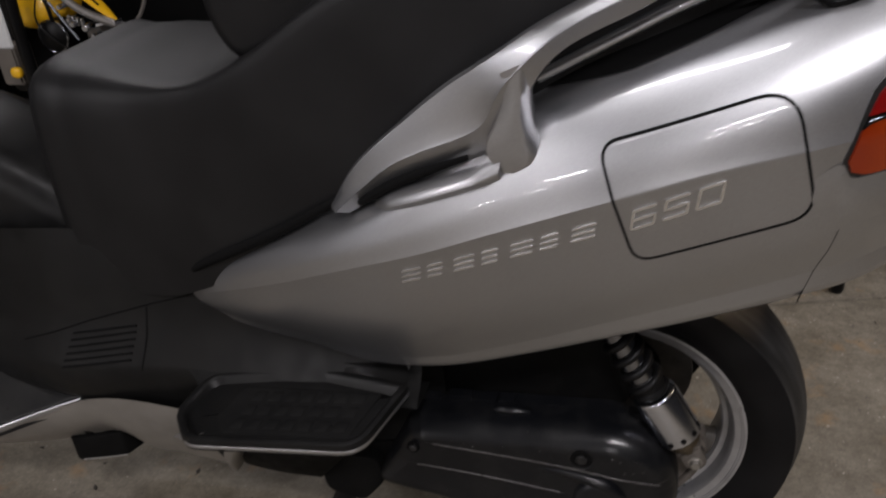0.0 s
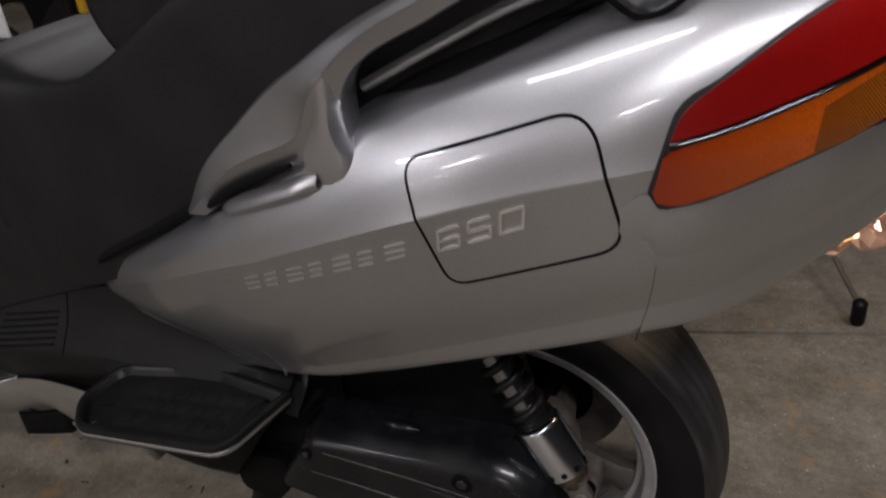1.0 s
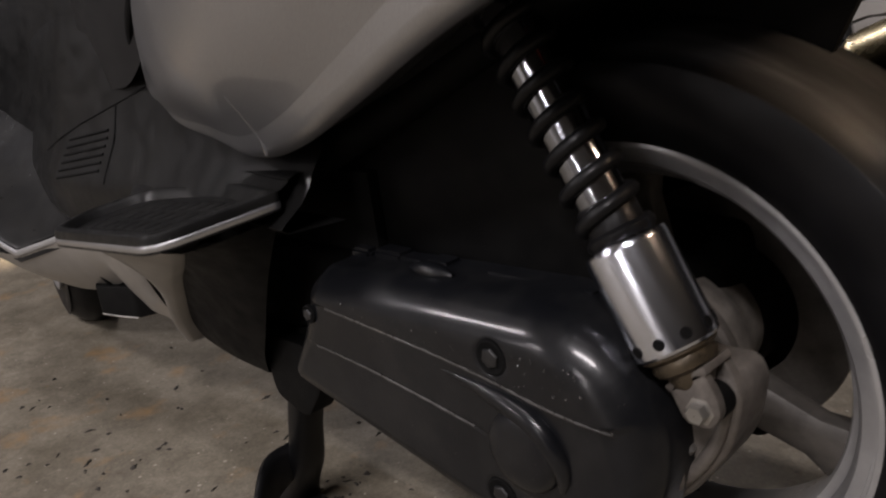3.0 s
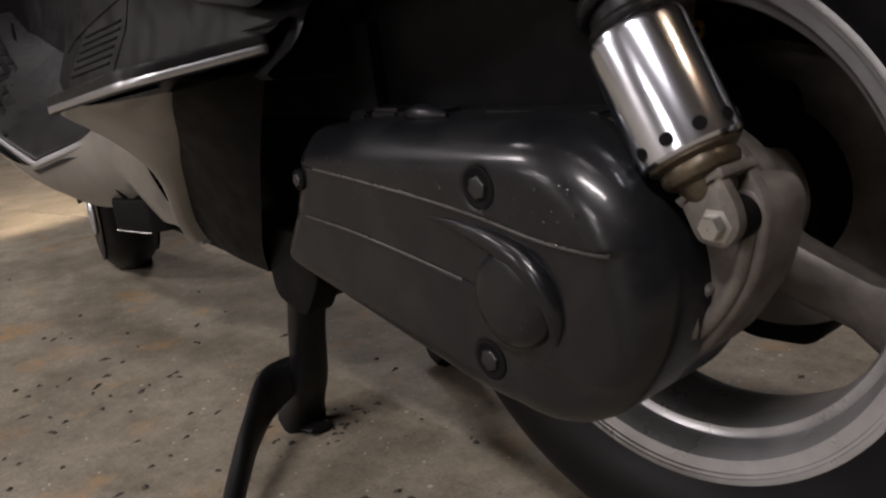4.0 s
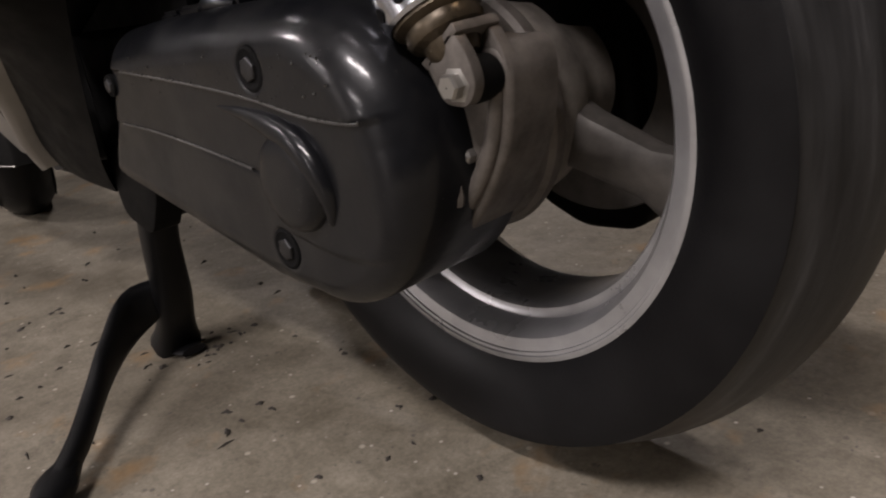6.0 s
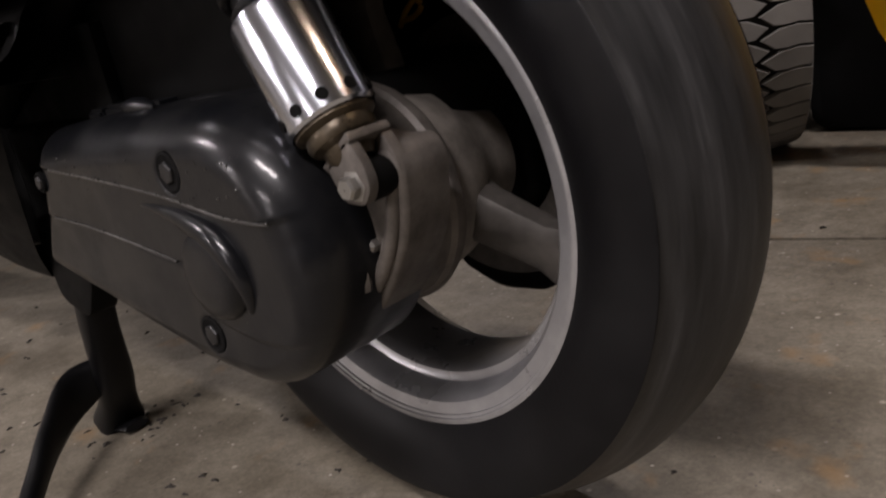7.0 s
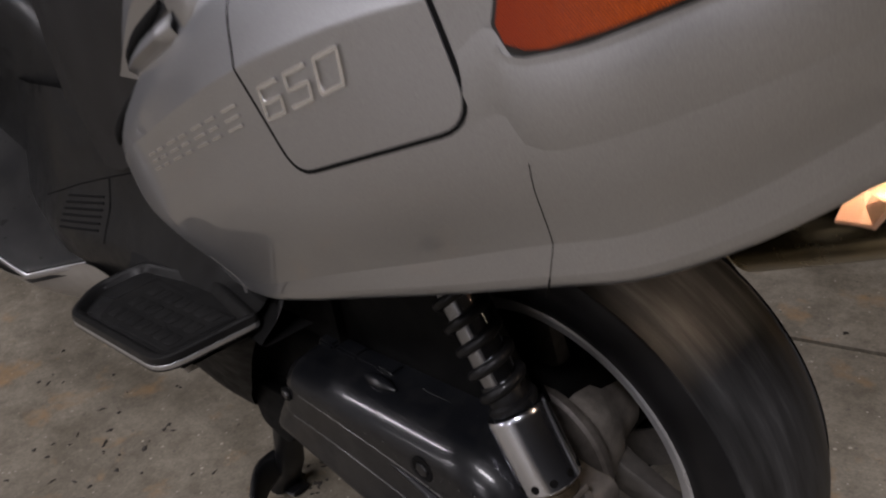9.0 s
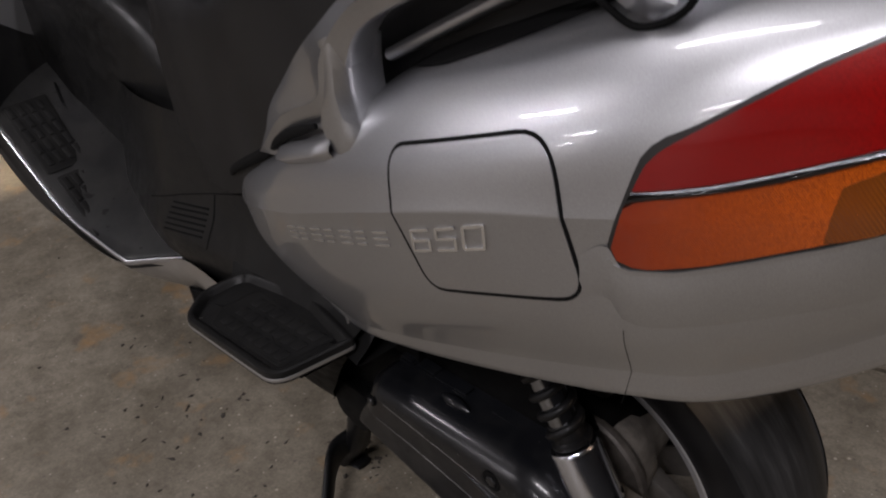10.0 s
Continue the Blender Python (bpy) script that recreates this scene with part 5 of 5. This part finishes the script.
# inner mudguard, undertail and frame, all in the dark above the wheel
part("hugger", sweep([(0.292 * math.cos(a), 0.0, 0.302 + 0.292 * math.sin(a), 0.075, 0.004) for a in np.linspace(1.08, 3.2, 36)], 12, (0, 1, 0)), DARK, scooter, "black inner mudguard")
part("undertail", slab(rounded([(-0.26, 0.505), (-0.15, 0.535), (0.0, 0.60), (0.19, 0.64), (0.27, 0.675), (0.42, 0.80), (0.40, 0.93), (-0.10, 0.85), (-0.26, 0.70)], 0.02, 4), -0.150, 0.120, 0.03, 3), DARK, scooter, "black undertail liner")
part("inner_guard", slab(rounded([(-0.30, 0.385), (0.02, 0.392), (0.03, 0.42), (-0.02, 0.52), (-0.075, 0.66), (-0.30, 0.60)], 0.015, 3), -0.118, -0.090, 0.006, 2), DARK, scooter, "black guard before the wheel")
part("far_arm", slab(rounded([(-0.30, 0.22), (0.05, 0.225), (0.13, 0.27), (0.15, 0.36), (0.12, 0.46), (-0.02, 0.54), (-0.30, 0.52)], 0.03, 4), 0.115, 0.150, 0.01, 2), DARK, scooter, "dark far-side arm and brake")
disc = part("brake_disc", lathe([(0.070, 0.084), (0.118, 0.084), (0.119, 0.086), (0.118, 0.089), (0.070, 0.089)], AXLE, 72, ring=True), SPOKE, scooter, "rusty steel brake disc on the far side")
part("caliper", slab(rounded([(-0.085, 0.245), (-0.078, 0.178), (-0.030, 0.156), (0.030, 0.160), (0.052, 0.195), (0.040, 0.235), (-0.02, 0.215)], 0.014, 4), 0.096, 0.152, 0.012, 4), DARK, scooter, "dark greasy brake caliper")
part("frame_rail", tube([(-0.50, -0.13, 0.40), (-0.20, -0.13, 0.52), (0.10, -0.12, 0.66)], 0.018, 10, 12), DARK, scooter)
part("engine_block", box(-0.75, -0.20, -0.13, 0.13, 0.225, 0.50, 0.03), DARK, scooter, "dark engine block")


def crumpled():
    """A crumpled, copper-coloured plate holder under the tail, lit by its own small lamp."""
    rnd = random.Random(4)
    rows = []
    for i in range(15):
        row = []
        for k in range(13):
            x = 0.292 + 0.0098 * i + rnd.uniform(-0.003, 0.003)
            y = -0.080 + 0.0118 * k + rnd.uniform(-0.003, 0.003)
            z = 0.664 + 0.0036 * i + 0.010 * math.sin(i * 1.1 + k * 0.7) * math.sin(k * 0.9 - i * 0.4) + rnd.uniform(-0.004, 0.004)
            row.append((x, y, z))
        rows.append(row)
    bm = grid_bm(rows)
    bmesh.ops.triangulate(bm, faces=bm.faces[:])
    bmesh.ops.solidify(bm, geom=bm.faces[:], thickness=0.003)
    return bm


plate = part("plate_holder", crumpled(), PEACH, scooter, "crumpled copper-coloured plate holder under the tail", 10)


def water_drops():
    """Drops and smears of water that run down the passenger seat's flank."""
    rnd = random.Random(7)
    bm = bmesh.new()
    for _ in range(190):
        x, z = rnd.gauss(-0.115, 0.07), 1.012 + rnd.gauss(0.0, 0.014)
        ring = min(SEAT_RINGS, key=lambda q: abs(q[0][0] - x))
        side = sorted((p[2], p[1]) for p in ring if p[1] < -0.02)
        y = float(np.interp(z, [p[0] for p in side], [p[1] for p in side]))
        r = rnd.choice((0.0008, 0.0011, 0.0014, 0.0018, 0.0024)) * rnd.uniform(0.7, 1.2)
        m = Matrix.Translation((x, y, z)) @ Matrix.Rotation(rnd.uniform(-0.6, 0.6), 4, "Y") @ Matrix.Diagonal((r * rnd.uniform(1.0, 3.2), r * 0.6, r, 1))
        bmesh.ops.create_icosphere(bm, subdivisions=1, radius=1.0, matrix=m)
    return bm


tagged(part("water_drops", water_drops(), WATER, None, "", 60), "clear water drops on the black vinyl seat", "water", kind="stuff")



def cover_drops():
    """Fine drops of water that hang on the cover's ledges and upper face."""
    rnd = random.Random(21)
    bm = bmesh.new()
    for k in range(150):
        if k < 60:
            x = rnd.uniform(-0.235, 0.075)
            z = LINE_1(x) + rnd.uniform(-0.0005, 0.0012)
        elif k < 95:
            x = rnd.uniform(-0.26, -0.07)
            z = LINE_2(x) + rnd.uniform(-0.0005, 0.001)
        else:
            x, z = rnd.uniform(-0.23, 0.05), rnd.uniform(0.345, 0.372)
        y = -0.196 - relief(x, z) - 0.0003
        r = rnd.choice((0.0005, 0.0006, 0.0008, 0.0011)) * rnd.uniform(0.8, 1.1)
        bmesh.ops.create_icosphere(bm, subdivisions=1, radius=1.0, matrix=Matrix.Translation((x, y, z)) @ Matrix.Diagonal((r * rnd.uniform(1.0, 1.6), r * 0.7, r, 1)))
    return bm


tagged(part("cover_drops", cover_drops(), WATER, None, "", 60), "fine water drops on the dark drive cover", "water", kind="stuff")

# ---- behind the scooter ----


def knobby(at, yaw, r=0.29, w=0.075):
    """A parked machine's wheel with a block tread, seen tread on."""
    e = thing("parked_motorcycle", "yellow motorcycle parked behind the scooter", "motorcycle", "parked motorcycles", (at[0], at[1], 0))
    m = Matrix.Translation((at[0], at[1], r)) @ Matrix.Rotation(radians(yaw), 4, "Z")

    def put(name, bm, mat, parent, label=""):
        bmesh.ops.transform(bm, matrix=m, verts=bm.verts)
        return part(name, bm, mat, parent, label)

    ty = put("tyre", lathe([(r * 0.66, -w * 0.6), (r * 0.8, -w), (r * 0.93, -w * 0.98), (r - 0.014, -w * 0.8), (r - 0.010, 0.0), (r - 0.014, w * 0.8), (r * 0.93, w * 0.98), (r * 0.8, w), (r * 0.66, w * 0.6)], (0, 0, 0), 72), RUBBER, e, "block-tread tyre")
    n = 46
    for k in range(n):
        for side, ph in ((-1, 0.0), (1, 0.5)):
            a0 = 2 * math.pi * (k + ph) / n
            bm = bmesh.new()
            vs = []
            for rr, sc in ((r - 0.02, 1.0), (r - 0.002, 0.98), (r, 0.93)):
                ring = []
                for u, v in ((-0.42, 0.0), (-0.54, 0.33), (-0.46, 0.70), (-0.04, 1.12), (0.40, 0.84), (0.44, 0.58), (0.38, 0.3), (0.48, 0.0)):
                    a = a0 + u * sc * 2 * math.pi / n
                    y = side * (0.97 - 0.955 * (0.5 + (v - 0.5) * sc)) * w
                    drop = 0.014 * (abs(y) / w) ** 2
                    ring.append((math.cos(a) * (rr - drop), y, math.sin(a) * (rr - drop)))
                vs.append([bm.verts.new(p) for p in ring])
            for lo, hi in zip(vs, vs[1:]):
                for i in range(8):
                    bm.faces.new((lo[i], lo[(i + 1) % 8], hi[(i + 1) % 8], hi[i]))
            bm.faces.new(vs[-1])
            put("tread_block", bm, DUSTY, ty)
    put("wheel_rim", lathe([(r * 0.66, -0.03), (r * 0.62, -0.02), (r * 0.62, 0.02), (r * 0.66, 0.03)], (0, 0, 0), 48), STEEL, e)
    put("wheel_hub", lathe([(0.01, -0.06), (0.04, -0.05), (0.04, 0.05), (0.01, 0.06)], (0, 0, 0), 24), STEEL, e)
    return e, put


# the wheel's plane runs along the view across the scooter's tail
bike, put_bike = knobby((-0.260, 1.185), 121, 0.29, 0.082)
def body_slab(outline, y0, y1, soft):
    """A faired body from its outline in the side view, with soft edges on both sides."""
    o = rounded(outline, 0.05, 4)
    rows = []
    for y, d in ((y0, soft), (y0 + soft * 0.3, soft * 0.3), (y0 + soft, 0.0), (y1 - soft, 0.0), (y1 - soft * 0.3, soft * 0.3), (y1, soft)):
        rows.append([(p.x, y, p.y) for p in inset(o, d)])
    return grid_bm(rows, True, True)


def plain_wheel(parent, x, y, r):
    w = part("front_wheel", lathe([(r * 0.64, -0.03), (r * 0.60, -0.02), (r * 0.60, 0.02), (r * 0.64, 0.03)], (x, y, r), 48), STEEL, parent)
    part("tyre", lathe([(r * 0.64, -0.035), (r * 0.8, -0.055), (r * 0.96, -0.04), (r, 0.0), (r * 0.96, 0.04), (r * 0.8, 0.055), (r * 0.64, 0.035)], (x, y, r), 48), RUBBER, w)
    for k in range(5):
        a = 2 * math.pi * k / 5
        part("spoke", tube([(x, y, r), (x + r * 0.61 * math.cos(a), y, r + r * 0.61 * math.sin(a))], 0.012, 8), BLACK_STEEL, w)


# unseen body of the bike, filled in black to darken the background
part("frame_body", body_slab([(-0.19, 0.0), (0.62, 0.0), (0.80, 0.20), (1.02, 0.34), (1.10, 0.66), (0.92, 0.86), (0.55, 0.72), (0.20, 0.80), (-0.19, 0.72)], 1.30, 1.66, 0.03), LINER, bike, "black bike body, filled in to darken the background")
part("frame_tail", body_slab([(-0.70, 0.62), (-0.30, 0.36), (-0.10, 0.40), (-0.10, 0.78), (-0.45, 0.80), (-0.72, 0.74)], 1.42, 1.72, 0.05), LINER, bike)
part("handlebar", tube([(0.86, 1.16, 0.98), (0.90, 1.30, 0.96), (0.92, 1.48, 0.93), (0.90, 1.66, 0.96), (0.86, 1.80, 0.98)], 0.013, 10, 16), BLACK_STEEL, bike)
part("screen", body_slab([(0.92, 0.84), (1.08, 0.72), (1.02, 1.0), (0.96, 1.08)], 1.36, 1.60, 0.03), GLOSS, bike, "dark screen")
plain_wheel(bike, 1.22, 1.48, 0.29)


def flank():
    """The yellow side cover that hangs down beside the wheel."""
    top = path([(-0.32, 1.30, 0.60), (-0.20, 1.16, 0.575), (-0.05, 1.08, 0.56), (0.15, 1.06, 0.58), (0.5, 1.08, 0.62)], 24)
    low = path([(-0.30, 1.30, 0.50), (-0.16, 1.14, 0.46), (-0.02, 1.05, 0.36), (0.06, 1.03, 0.20), (0.5, 1.10, 0.16)], 24)
    rows = []
    for a, b in zip(top, low):
        a, b = Vector(a), Vector(b)
        rows.append([a + (b - a) * k / 9 + Vector((0, -0.05, 0)) * math.sin(math.pi * k / 9) for k in range(10)])
    bm = grid_bm(rows)
    bmesh.ops.solidify(bm, geom=bm.faces[:], thickness=0.006)
    return bm


part("side_cover", flank(), YELLOW, bike, "glossy yellow side cover", 50)
part("side_stand", tube([(0.33, 1.20, 0.16), (0.42, 1.02, 0.09), (0.485, 0.85, 0.05)], 0.006, 8, 8), STEEL, bike, "thin steel side stand")
part("stand_rubber", lathe([(0.002, 0.0), (0.013, 0.001), (0.016, 0.01), (0.016, 0.055), (0.010, 0.062), (0.002, 0.063)], (0.490, 0.842, 0.0), 20, "z"), BLACK_STEEL, bike, "black rubber stand foot")

fender = part("rear_fender", sweep(path([(-0.285, 1.10, 0.455, 0.01, 0.030), (-0.23, 1.10, 0.450, 0.012, 0.036), (-0.185, 1.10, 0.448, 0.012, 0.036), (-0.165, 1.10, 0.440, 0.010, 0.018), (-0.06, 1.10, 0.470, 0.010, 0.012)], 20), 12, (0, -1, 0), 3.0), YELLOW, bike, "yellow fender end")
part("white_tag", box(-0.378, -0.325, 1.10, 1.104, 0.430, 0.466, 0.001), plain("white_card", (0.55, 0.55, 0.53), 0.5), bike, "small white card")
part("white_strip", box(-0.368, -0.356, 1.10, 1.104, 0.345, 0.418, 0.001), plain("white_tape", (0.55, 0.55, 0.53), 0.5), bike)
part("grey_box", box(-0.51, -0.385, 1.11, 1.22, 0.342, 0.43, 0.006), plain("grey_plastic", (0.05, 0.05, 0.055), 0.4), bike, "dark grey box under the saddle")
part("tool_roll", box(-0.355, -0.27, 1.115, 1.2, 0.36, 0.415, 0.01), plain("dark_blue_cloth", (0.012, 0.015, 0.03), 0.8), bike)
part("tool_flap", box(-0.355, -0.27, 1.112, 1.2, 0.417, 0.436, 0.004), plain("grey_cloth", (0.16, 0.16, 0.17), 0.8), bike)

# ---- the yellow trail bike beyond the seat ----
trail = thing("parked_motorcycle", "yellow trail motorcycle with black frame, parked beyond the scooter", "motorcycle", "parked motorcycles", (-1.8, 1.4, 0))


def lump(cx, cy, cz, rx, ry, rz, turn=0.0, power=0.8):
    bm = bmesh.new()
    bmesh.ops.create_uvsphere(bm, u_segments=20, v_segments=12, radius=1.0)
    for v in bm.verts:
        v.co = Vector([math.copysign(abs(c) ** power, c) * r for c, r in zip(v.co, (rx, ry, rz))])
    bmesh.ops.transform(bm, matrix=pose(cx, cy, cz, 0, turn, 0), verts=bm.verts)
    return bm


FRAME_GREY = plain("dull_grey_frame", (0.16, 0.15, 0.14), 0.45, 0.4)
tank = part("tank", lump(-1.875, 1.28, 0.625, 0.115, 0.08, 0.062, -12, 0.85), YELLOW, trail, "fluorescent yellow fuel tank")
part("tank_top", lump(-1.845, 1.26, 0.682, 0.085, 0.065, 0.024, -12, 0.85), CAN, tank, "bright silver cap over the tank")
part("tank_band", tube([(-1.80, 1.175, 0.70), (-1.785, 1.17, 0.655), (-1.79, 1.18, 0.60)], 0.006, 8, 10), BLACK_STEEL, tank)
part("fork_leg", tube([(-1.886, 1.15, 0.76), (-1.897, 1.15, 0.636), (-1.90, 1.15, 0.50), (-1.90, 1.15, 0.30)], 0.020, 12, 12), BLACK_STEEL, trail, "black fork leg")
strip = part("side_panel", sweep(path([(-1.78, 1.2, 0.785, 0.008, 0.030), (-1.683, 1.2, 0.697, 0.008, 0.032), (-1.617, 1.2, 0.635, 0.008, 0.024), (-1.575, 1.2, 0.592, 0.005, 0.008)], 14), 10, (0, -1, 0)), YELLOW, trail, "slotted yellow frame panel")
for a, b in (((-1.735, 1.19, 0.755), (-1.69, 1.19, 0.712)), ((-1.672, 1.19, 0.697), (-1.62, 1.19, 0.643))):
    part("panel_slot", tube([a, b], 0.006, 8), LINER, strip, "dark slot")
part("frame_tube", tube([(-1.80, 1.19, 0.75), (-1.683, 1.18, 0.637), (-1.60, 1.18, 0.60), (-1.50, 1.19, 0.565)], 0.013, 10, 14), FRAME_GREY, trail)
part("frame_tube", tube([(-1.55, 1.2, 0.57), (-1.50, 1.2, 0.60), (-1.470, 1.2, 0.64), (-1.44, 1.2, 0.74)], 0.006, 8, 14), FRAME_GREY, trail)
part("brake_rod", tube([(-1.777, 1.17, 0.662), (-1.74, 1.17, 0.60), (-1.705, 1.17, 0.545)], 0.005, 8, 8), CAN, trail, "thin bright rod")
part("cable", tube([(-1.80, 1.16, 0.70), (-1.83, 1.16, 0.60), (-1.79, 1.16, 0.55), (-1.72, 1.17, 0.50)], 0.003, 6, 14), BLACK_STEEL, trail)
for k, (x, z, r) in enumerate(((-1.698, 0.598, 0.010), (-1.659, 0.585, 0.012), (-1.618, 0.548, 0.009), (-1.728, 0.650, 0.008), (-1.77, 0.678, 0.008), (-1.505, 0.584, 0.009), (-1.492, 0.532, 0.007), (-1.71, 0.61, 0.007), (-1.64, 0.56, 0.007), (-1.55, 0.60, 0.007))):
    part("link_bolt", lathe([(0.0005, -0.02), (r * 0.8, -0.02), (r, -0.016), (r, 0.02)], (x, 1.165 + 0.004 * (k % 3), z), 10), CAN, trail)
for k in range(4):
    part("link_plate", box(-1.722 + 0.014 * k, -1.714 + 0.014 * k, 1.165, 1.175, 0.597 - 0.004 * k, 0.622 - 0.004 * k, 0.001), STEEL, trail)
part("engine_cover", lathe([(0.002, -0.05), (0.03, -0.048), (0.048, -0.035), (0.052, 0.0), (0.052, 0.06)], (-1.81, 1.22, 0.552), 32), BLACK_STEEL, trail, "round black engine cover")
part("cover_ring", lathe([(0.050, -0.036), (0.053, -0.034), (0.053, -0.028), (0.050, -0.028)], (-1.81, 1.22, 0.552), 32), CAN, trail)
part("cylinder", lathe([(0.02, -0.05), (0.036, -0.045), (0.036, 0.045), (0.02, 0.05)], (-1.68, 1.24, 0.53), 20, "z"), FRAME_GREY, trail, "grey engine cylinder")
part("bracket", box(-1.585, -1.545, 1.19, 1.22, 0.47, 0.555, 0.004), FRAME_GREY, trail)
part("crankcase", lump(-1.74, 1.34, 0.42, 0.20, 0.10, 0.12), DARK, trail, "dark engine case")
part("battery_box", box(-2.03, -1.955, 1.16, 1.25, 0.40, 0.525, 0.006), plain("dusty_brown_box", (0.13, 0.115, 0.10), 0.7), trail, "dusty brown box")
part("tyre", lathe([(0.21, -0.03), (0.26, -0.05), (0.31, -0.035), (0.32, 0.0), (0.31, 0.035), (0.26, 0.05), (0.21, 0.03)], (-2.05, 1.40, 0.32), 48), RUBBER, trail)
part("tyre", lathe([(0.21, -0.03), (0.26, -0.05), (0.31, -0.035), (0.32, 0.0), (0.31, 0.035), (0.26, 0.05), (0.21, 0.03)], (-1.05, 1.45, 0.32), 48), RUBBER, trail)
part("saddle", lump(-1.30, 1.40, 0.85, 0.30, 0.10, 0.06, 4), VINYL, trail, "black saddle")
part("light_switch", lump(-1.948, 1.14, 0.45, 0.020, 0.015, 0.018), YELLOW, trail, "small orange-yellow knob")
# black slab, added behind the bike so the lit floor does not show
part("dark_backdrop", body_slab([(-2.50, 0.34), (-2.22, 0.14), (-1.25, 0.14), (-0.98, 0.40), (-0.80, 0.80), (-1.05, 0.86), (-1.50, 0.80), (-1.90, 1.02), (-2.35, 1.06), (-2.62, 0.84)], 1.50, 1.68, 0.04), LINER, trail, "black slab added to darken the view behind the bike")
part("handlebar", tube([(-2.26, 1.18, 1.10), (-2.30, 1.35, 1.08), (-2.32, 1.55, 1.06), (-2.30, 1.75, 1.08), (-2.26, 1.92, 1.10)], 0.013, 10, 16), BLACK_STEEL, trail)
plain_wheel(trail, -2.62, 1.58, 0.33)
part("black_panel", box(-2.075, -1.985, 1.24, 1.27, 0.35, 0.85, 0.01), BLACK_STEEL, trail)

# ---- dirt on the floor ----
def debris():
    rnd = random.Random(11)
    verts, faces = [], []
    spots = [(-0.75, -0.22, 0.26, 44), (-0.62, -0.34, 0.20, 26), (-0.47, -0.10, 0.07, 14), (-0.47, -0.09, 0.03, 12), (-0.2, -0.1, 0.25, 8), (-0.95, 0.0, 0.3, 12), (0.4, 0.5, 0.6, 10), (-0.35, -0.35, 0.16, 18), (-0.1, -0.2, 0.2, 10)]
    for cx, cy, sp, n in spots:
        for _ in range(n):
            x, y, a = rnd.gauss(cx, sp), rnd.gauss(cy, sp * 0.7), rnd.uniform(0, 6.3)
            l, w = rnd.uniform(0.003, 0.015) * rnd.uniform(0.5, 1), rnd.uniform(0.0015, 0.006)
            k, b = 11, len(verts)
            for i in range(k):
                t = 2 * math.pi * i / k
                f = rnd.uniform(0.35, 1.1)
                u, v = l * math.cos(t) * f, w * math.sin(t) * f + 0.25 * w * math.sin(2.3 * t)
                verts.append((x + u * math.cos(a) - v * math.sin(a), y + u * math.sin(a) + v * math.cos(a), 0.0003))
            verts.append((x, y, rnd.uniform(0.0015, 0.004)))
            faces += [(b + i, b + (i + 1) % k, b + k) for i in range(k)]
    me = bpy.data.meshes.new("floor_debris")
    me.from_pydata(verts, [], faces)
    me.materials.append(DIRT)
    return new("floor_debris", me)


tagged(debris(), "dark crumbs of dirt scattered on the concrete", "debris", kind="stuff")
